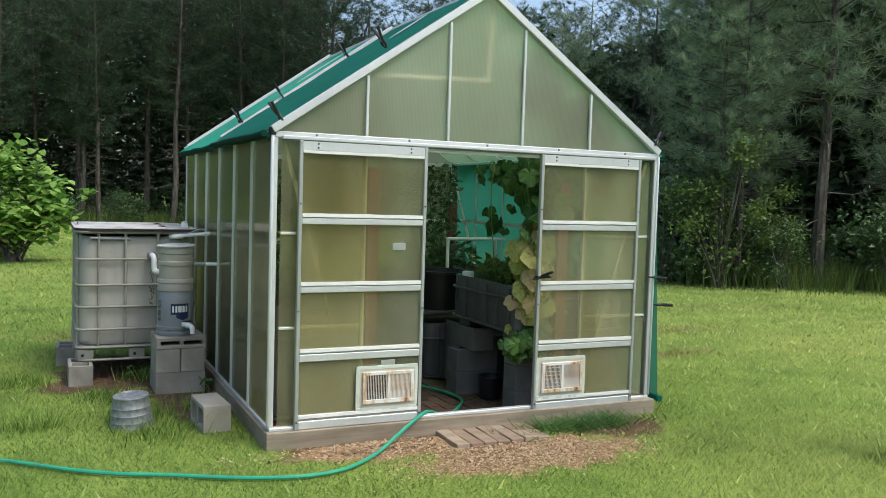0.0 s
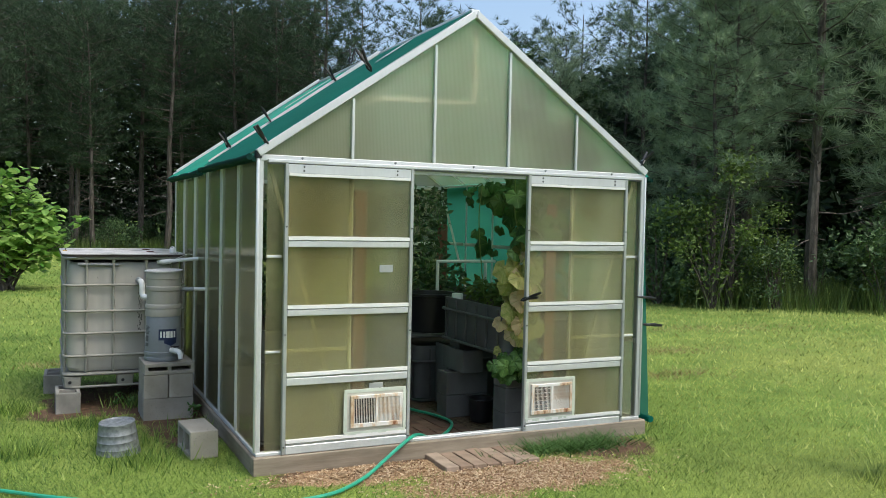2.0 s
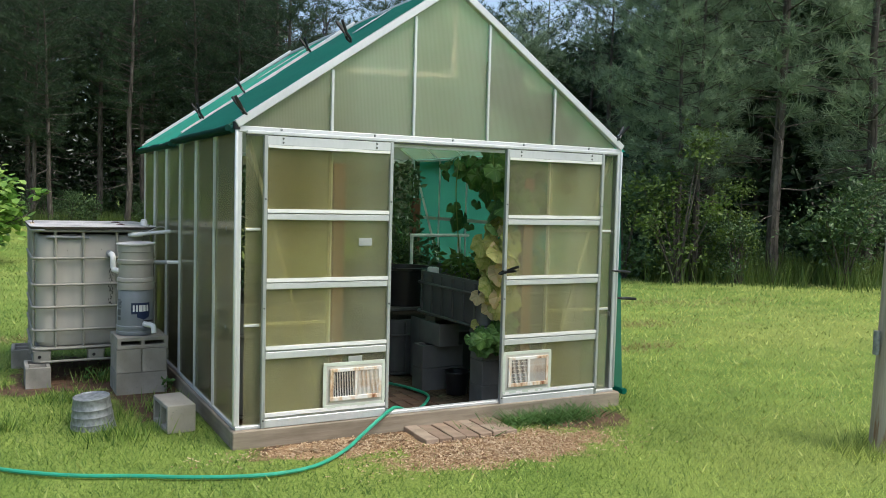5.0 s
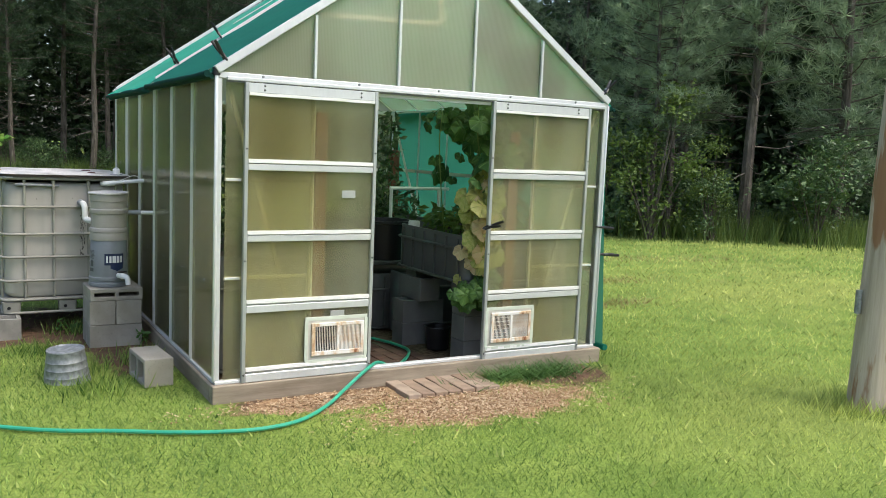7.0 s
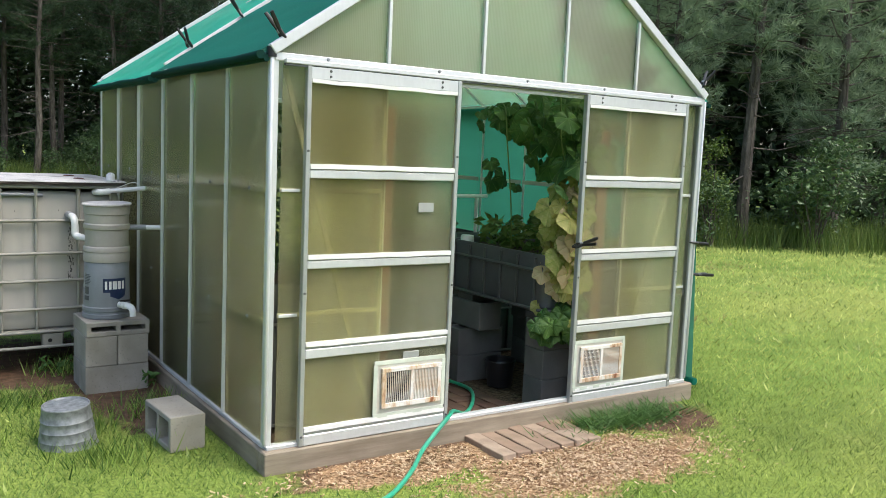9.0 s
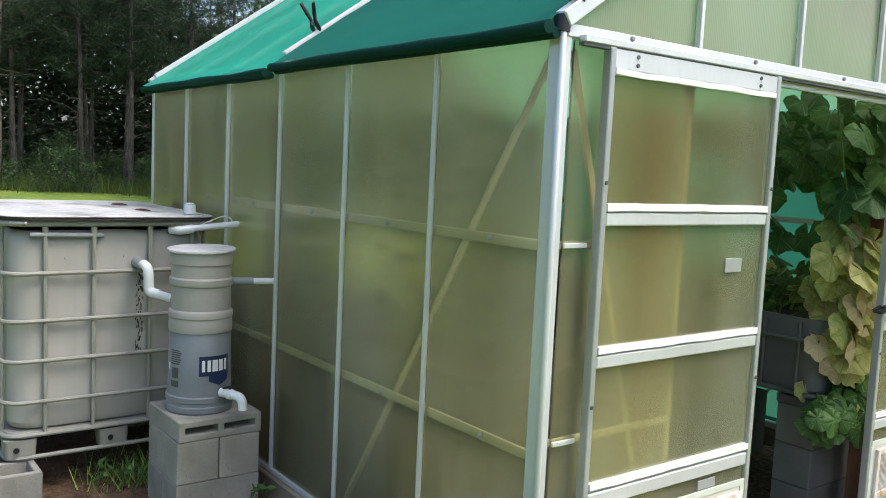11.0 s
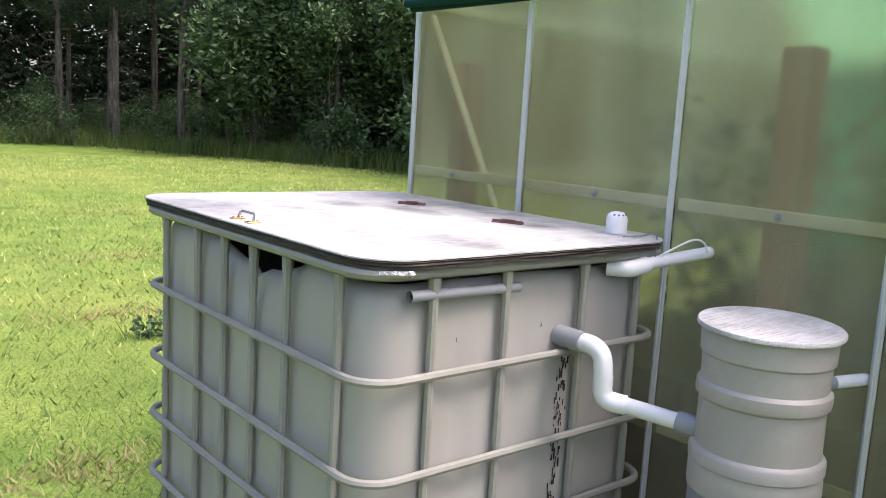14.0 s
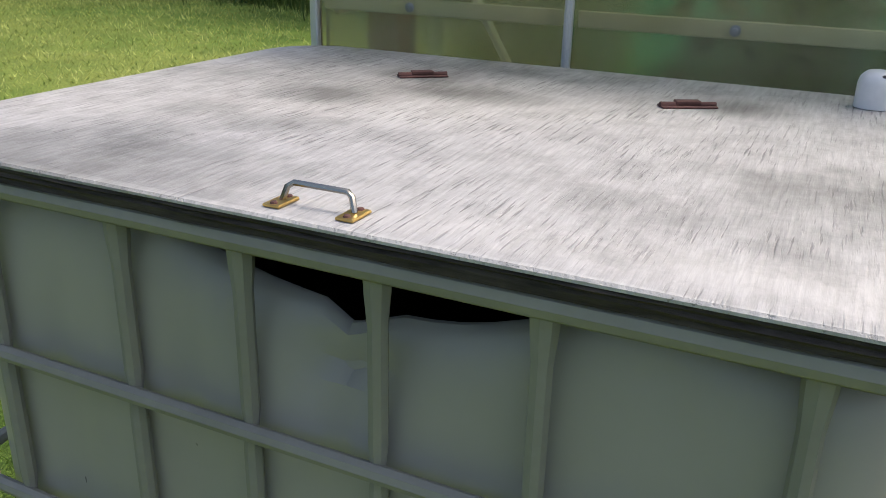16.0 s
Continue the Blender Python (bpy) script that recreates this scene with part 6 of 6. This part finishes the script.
# ---- grass ----
def blades(name, label, count, place, tall, wide, mat, seed, lean=0.5):
    g = np.random.default_rng(seed)
    x, y = place(g, count)
    n = len(x)
    h = tall * g.uniform(0.5, 1.25, n)
    a, b = g.uniform(0, 6.283, n), g.uniform(0, 6.283, n)
    w = wide * g.uniform(0.6, 1.3, n)
    far = np.clip((np.hypot(x - 2, y - 5) - 7.0) / 8.0, 0, 1)
    z = np.array([f * 0.14 * noise.noise((p * 0.16, q * 0.16, 3.0)) if f > 0 else 0.0 for p, q, f in zip(x, y, far)]) - 0.004
    v = np.empty((n, 3, 3))
    v[:, 0] = np.stack([x + w * np.cos(a), y + w * np.sin(a), z], 1)
    v[:, 1] = np.stack([x - w * np.cos(a), y - w * np.sin(a), z], 1)
    v[:, 2] = np.stack([x + lean * h * np.cos(b), y + lean * h * np.sin(b), z + h], 1)
    me = bpy.data.meshes.new(name)
    me.vertices.add(n * 3)
    me.vertices.foreach_set("co", v.ravel())
    me.loops.add(n * 3)
    me.loops.foreach_set("vertex_index", np.arange(n * 3, dtype=np.int32))
    me.polygons.add(n)
    me.polygons.foreach_set("loop_start", np.arange(0, n * 3, 3, dtype=np.int32))
    me.update(calc_edges=True)
    me.materials.append(mat)
    return tagged(part(name, me, None), label, "grass", kind="stuff")


BARE = [(0.62, 7.9, 0.72, 0.85), (0.95, 6.75, 0.3, 0.7), (0.1, 7.45, 0.28, 0.25), (2.2, 5.05, 1.1, 0.26), (3.75, 4.97, 0.4, 0.25), (2.75, 4.55, 0.80, 0.33), (1.95, 4.95, 0.65, 0.2)]


def open_lawn(x, y, g):
    keep = ~((x > 1.13) & (x < 4.28) & (y > 5.14) & (y < 8.95))
    keep &= np.hypot(x - 5.20, y - 3.43) > 0.15
    keep &= ~((x > 2.3) & (x < 3.12) & (y > 4.83) & (y < 5.2))
    for cx, cy, rx, ry in BARE:
        d = np.hypot((x - cx) / rx, (y - cy) / ry) + g.normal(0, 0.14, len(x))
        keep &= (d > 1.0) | (g.random(len(x)) < 0.05)
    return keep


def near_share(x, y):
    """How much of the fine, dense grass grows at a place; it thins out evenly with distance."""
    return np.clip(1.35 - np.hypot((x - 1.6) / 7.0, (y - 5.5) / 7.5), 0, 1)


def near_lawn(g, n):
    x, y = g.uniform(-8.0, 11.5, n), g.uniform(-4.5, 15.5, n)
    keep = open_lawn(x, y, g) & (g.random(n) < near_share(x, y) ** 1.5)
    return x[keep], y[keep]


def mid_lawn(g, n):
    x, y = g.uniform(-14, 18, n), g.uniform(-8.0, 32.0, n)
    keep = open_lawn(x, y, g) & (g.random(n) > near_share(x, y) * 0.85) & (g.random(n) < np.clip(1.5 - y / 26, 0.2, 1))
    return x[keep], y[keep]


def wood_edge(g, n):
    pts = np.array([(*a, *b) for a, b in zip(EDGE, EDGE[1:])])
    d = np.hypot(pts[:, 2] - pts[:, 0], pts[:, 3] - pts[:, 1])
    k = g.choice(len(pts), n, p=d / d.sum())
    u = g.random(n)
    off = -np.abs(g.normal(0, 0.7, n)) + 0.6
    nx, ny = -(pts[k, 3] - pts[k, 1]) / d[k], (pts[k, 2] - pts[k, 0]) / d[k]
    return pts[k, 0] + (pts[k, 2] - pts[k, 0]) * u + nx * off, pts[k, 1] + (pts[k, 3] - pts[k, 1]) * u + ny * off


blades("grass", "short mown green grass blades round the greenhouse", 1500000, near_lawn, 0.034, 0.0027, GRASS, 5, 0.8)
blades("grass", "mown grass of the wider lawn", 260000, mid_lawn, 0.050, 0.010, FAR_GRASS, 6, 0.9)
def dry_patches(g, n):
    c = np.array([(9.2, 10.6, 0.7), (10.6, 10.2, 0.8), (8.0, 11.6, 0.5), (6.2, 7.2, 0.4), (-1.6, 11.2, 0.5), (1.3, 12.6, 0.4), (2.3, 15.0, 0.6), (-2.2, 15.5, 0.5), (4.5, 19, 0.9), (0.2, 9.9, 0.3), (7.4, 8.6, 0.4)])
    k = g.integers(0, len(c), n)
    return c[k, 0] + g.normal(0, 1, n) * c[k, 2], c[k, 1] + g.normal(0, 0.35, n) * c[k, 2]


blades("dry_grass", "patches of dry brown cut grass on the lawn", 3600, dry_patches, 0.05, 0.008, DRY_GRASS, 12, 1.1)
blades("tall_grass", "tall unmown grass along the wood", 34000, wood_edge, 0.62, 0.010, TALL_GRASS, 7, 0.3)


def clumps(g, n):
    c = np.array([(-0.2, 6.2), (0.55, 5.7), (0.3, 6.9), (1.0, 6.45), (-0.3, 7.6), (5.1, 3.3), (5.3, 3.6), (4.4, 5.5), (0.7, 7.6), (1.27, 11.9), (4.95, 3.5), (0.45, 6.25)])
    k = g.integers(0, len(c), n)
    x, y = c[k, 0] + g.normal(0, 0.12, n), c[k, 1] + g.normal(0, 0.10, n)
    keep = ~((x > 1.13) & (x < 4.28) & (y > 5.14))
    return x[keep], y[keep]


blades("grass", "longer tufts of grass against blocks and sill", 3000, clumps, 0.115, 0.0045, GRASS, 8, 0.55)


def weed_heap(g, n):
    x, y = g.normal(3.45, 0.26, n), g.normal(4.99, 0.07, n)
    keep = y < 5.13
    return x[keep], y[keep]


blades("weeds", "heap of pulled green weeds beside the step", 900, weed_heap, 0.10, 0.006, WEEDS, 9, 1.6)


def chips():
    g = random.Random(15)
    verts, faces = [], []
    for k in range(6500):
        if k % 3:
            x, y = g.gauss(2.75, 0.40), g.gauss(4.55, 0.16)
        else:
            x, y = g.gauss(2.05, 0.42), g.gauss(4.98, 0.09)
        if y > 5.12 or (2.28 < x < 3.12 and y > 4.82):
            continue
        a, s, w = g.uniform(0, 6.283), g.uniform(0.005, 0.017), g.uniform(0.002, 0.005)
        c, d, z = math.cos(a), math.sin(a), g.uniform(0.004, 0.016)
        i = len(verts)
        tip = g.uniform(-0.006, 0.008)
        verts += [(x - c * s - d * w, y - d * s + c * w, z), (x - c * s + d * w, y - d * s - c * w, z), (x + c * s + d * w, y + d * s - c * w, z + tip), (x + c * s - d * w, y + d * s + c * w, z + tip), (x, y, z - 0.008)]
        faces += [(i, i + 1, i + 2, i + 3), (i, i + 4, i + 1), (i + 2, i + 4, i + 3)]
    m = Mat("loose_wood_chips", 0.85, 0, 0.2)
    m.color(m.ramp(m.island(), [(0, (0.20, 0.11, 0.06)), (0.5, (0.42, 0.29, 0.17)), (1, (0.62, 0.49, 0.33))]))
    tagged(part("wood_chips", mesh_of("wood_chips", verts, faces, [m.m]), None), "tan wood chips scattered before the door", "wood chips", kind="stuff")


chips()

# ---- brick step and floor ----
bm = box(-0.0475, 0.0475, -0.0975, 0.0975, -0.05, 0.0, 0.004)
brick_me = bpy.data.meshes.new("brick")
bm.to_mesh(brick_me)
bm.free()
brick_me.materials.append(BRICK)
step = thing("brick_step", "worn tan brick pavers laid as a step before the door", "paving", (2.72, 5.02, 0.0))
for i in range(7):
    for j in range(2):
        b = part("brick", brick_me, None, step)
        b.matrix_basis = pose(2.385 + 0.104 * i + 0.012 * j, 4.885 + 0.201 * j * 0.92, 0.030 + random.uniform(-0.006, 0.006), random.uniform(-1.5, 1.5), random.uniform(-2, 2), random.uniform(-2, 2))
# floor bricks take the copy with painted shade
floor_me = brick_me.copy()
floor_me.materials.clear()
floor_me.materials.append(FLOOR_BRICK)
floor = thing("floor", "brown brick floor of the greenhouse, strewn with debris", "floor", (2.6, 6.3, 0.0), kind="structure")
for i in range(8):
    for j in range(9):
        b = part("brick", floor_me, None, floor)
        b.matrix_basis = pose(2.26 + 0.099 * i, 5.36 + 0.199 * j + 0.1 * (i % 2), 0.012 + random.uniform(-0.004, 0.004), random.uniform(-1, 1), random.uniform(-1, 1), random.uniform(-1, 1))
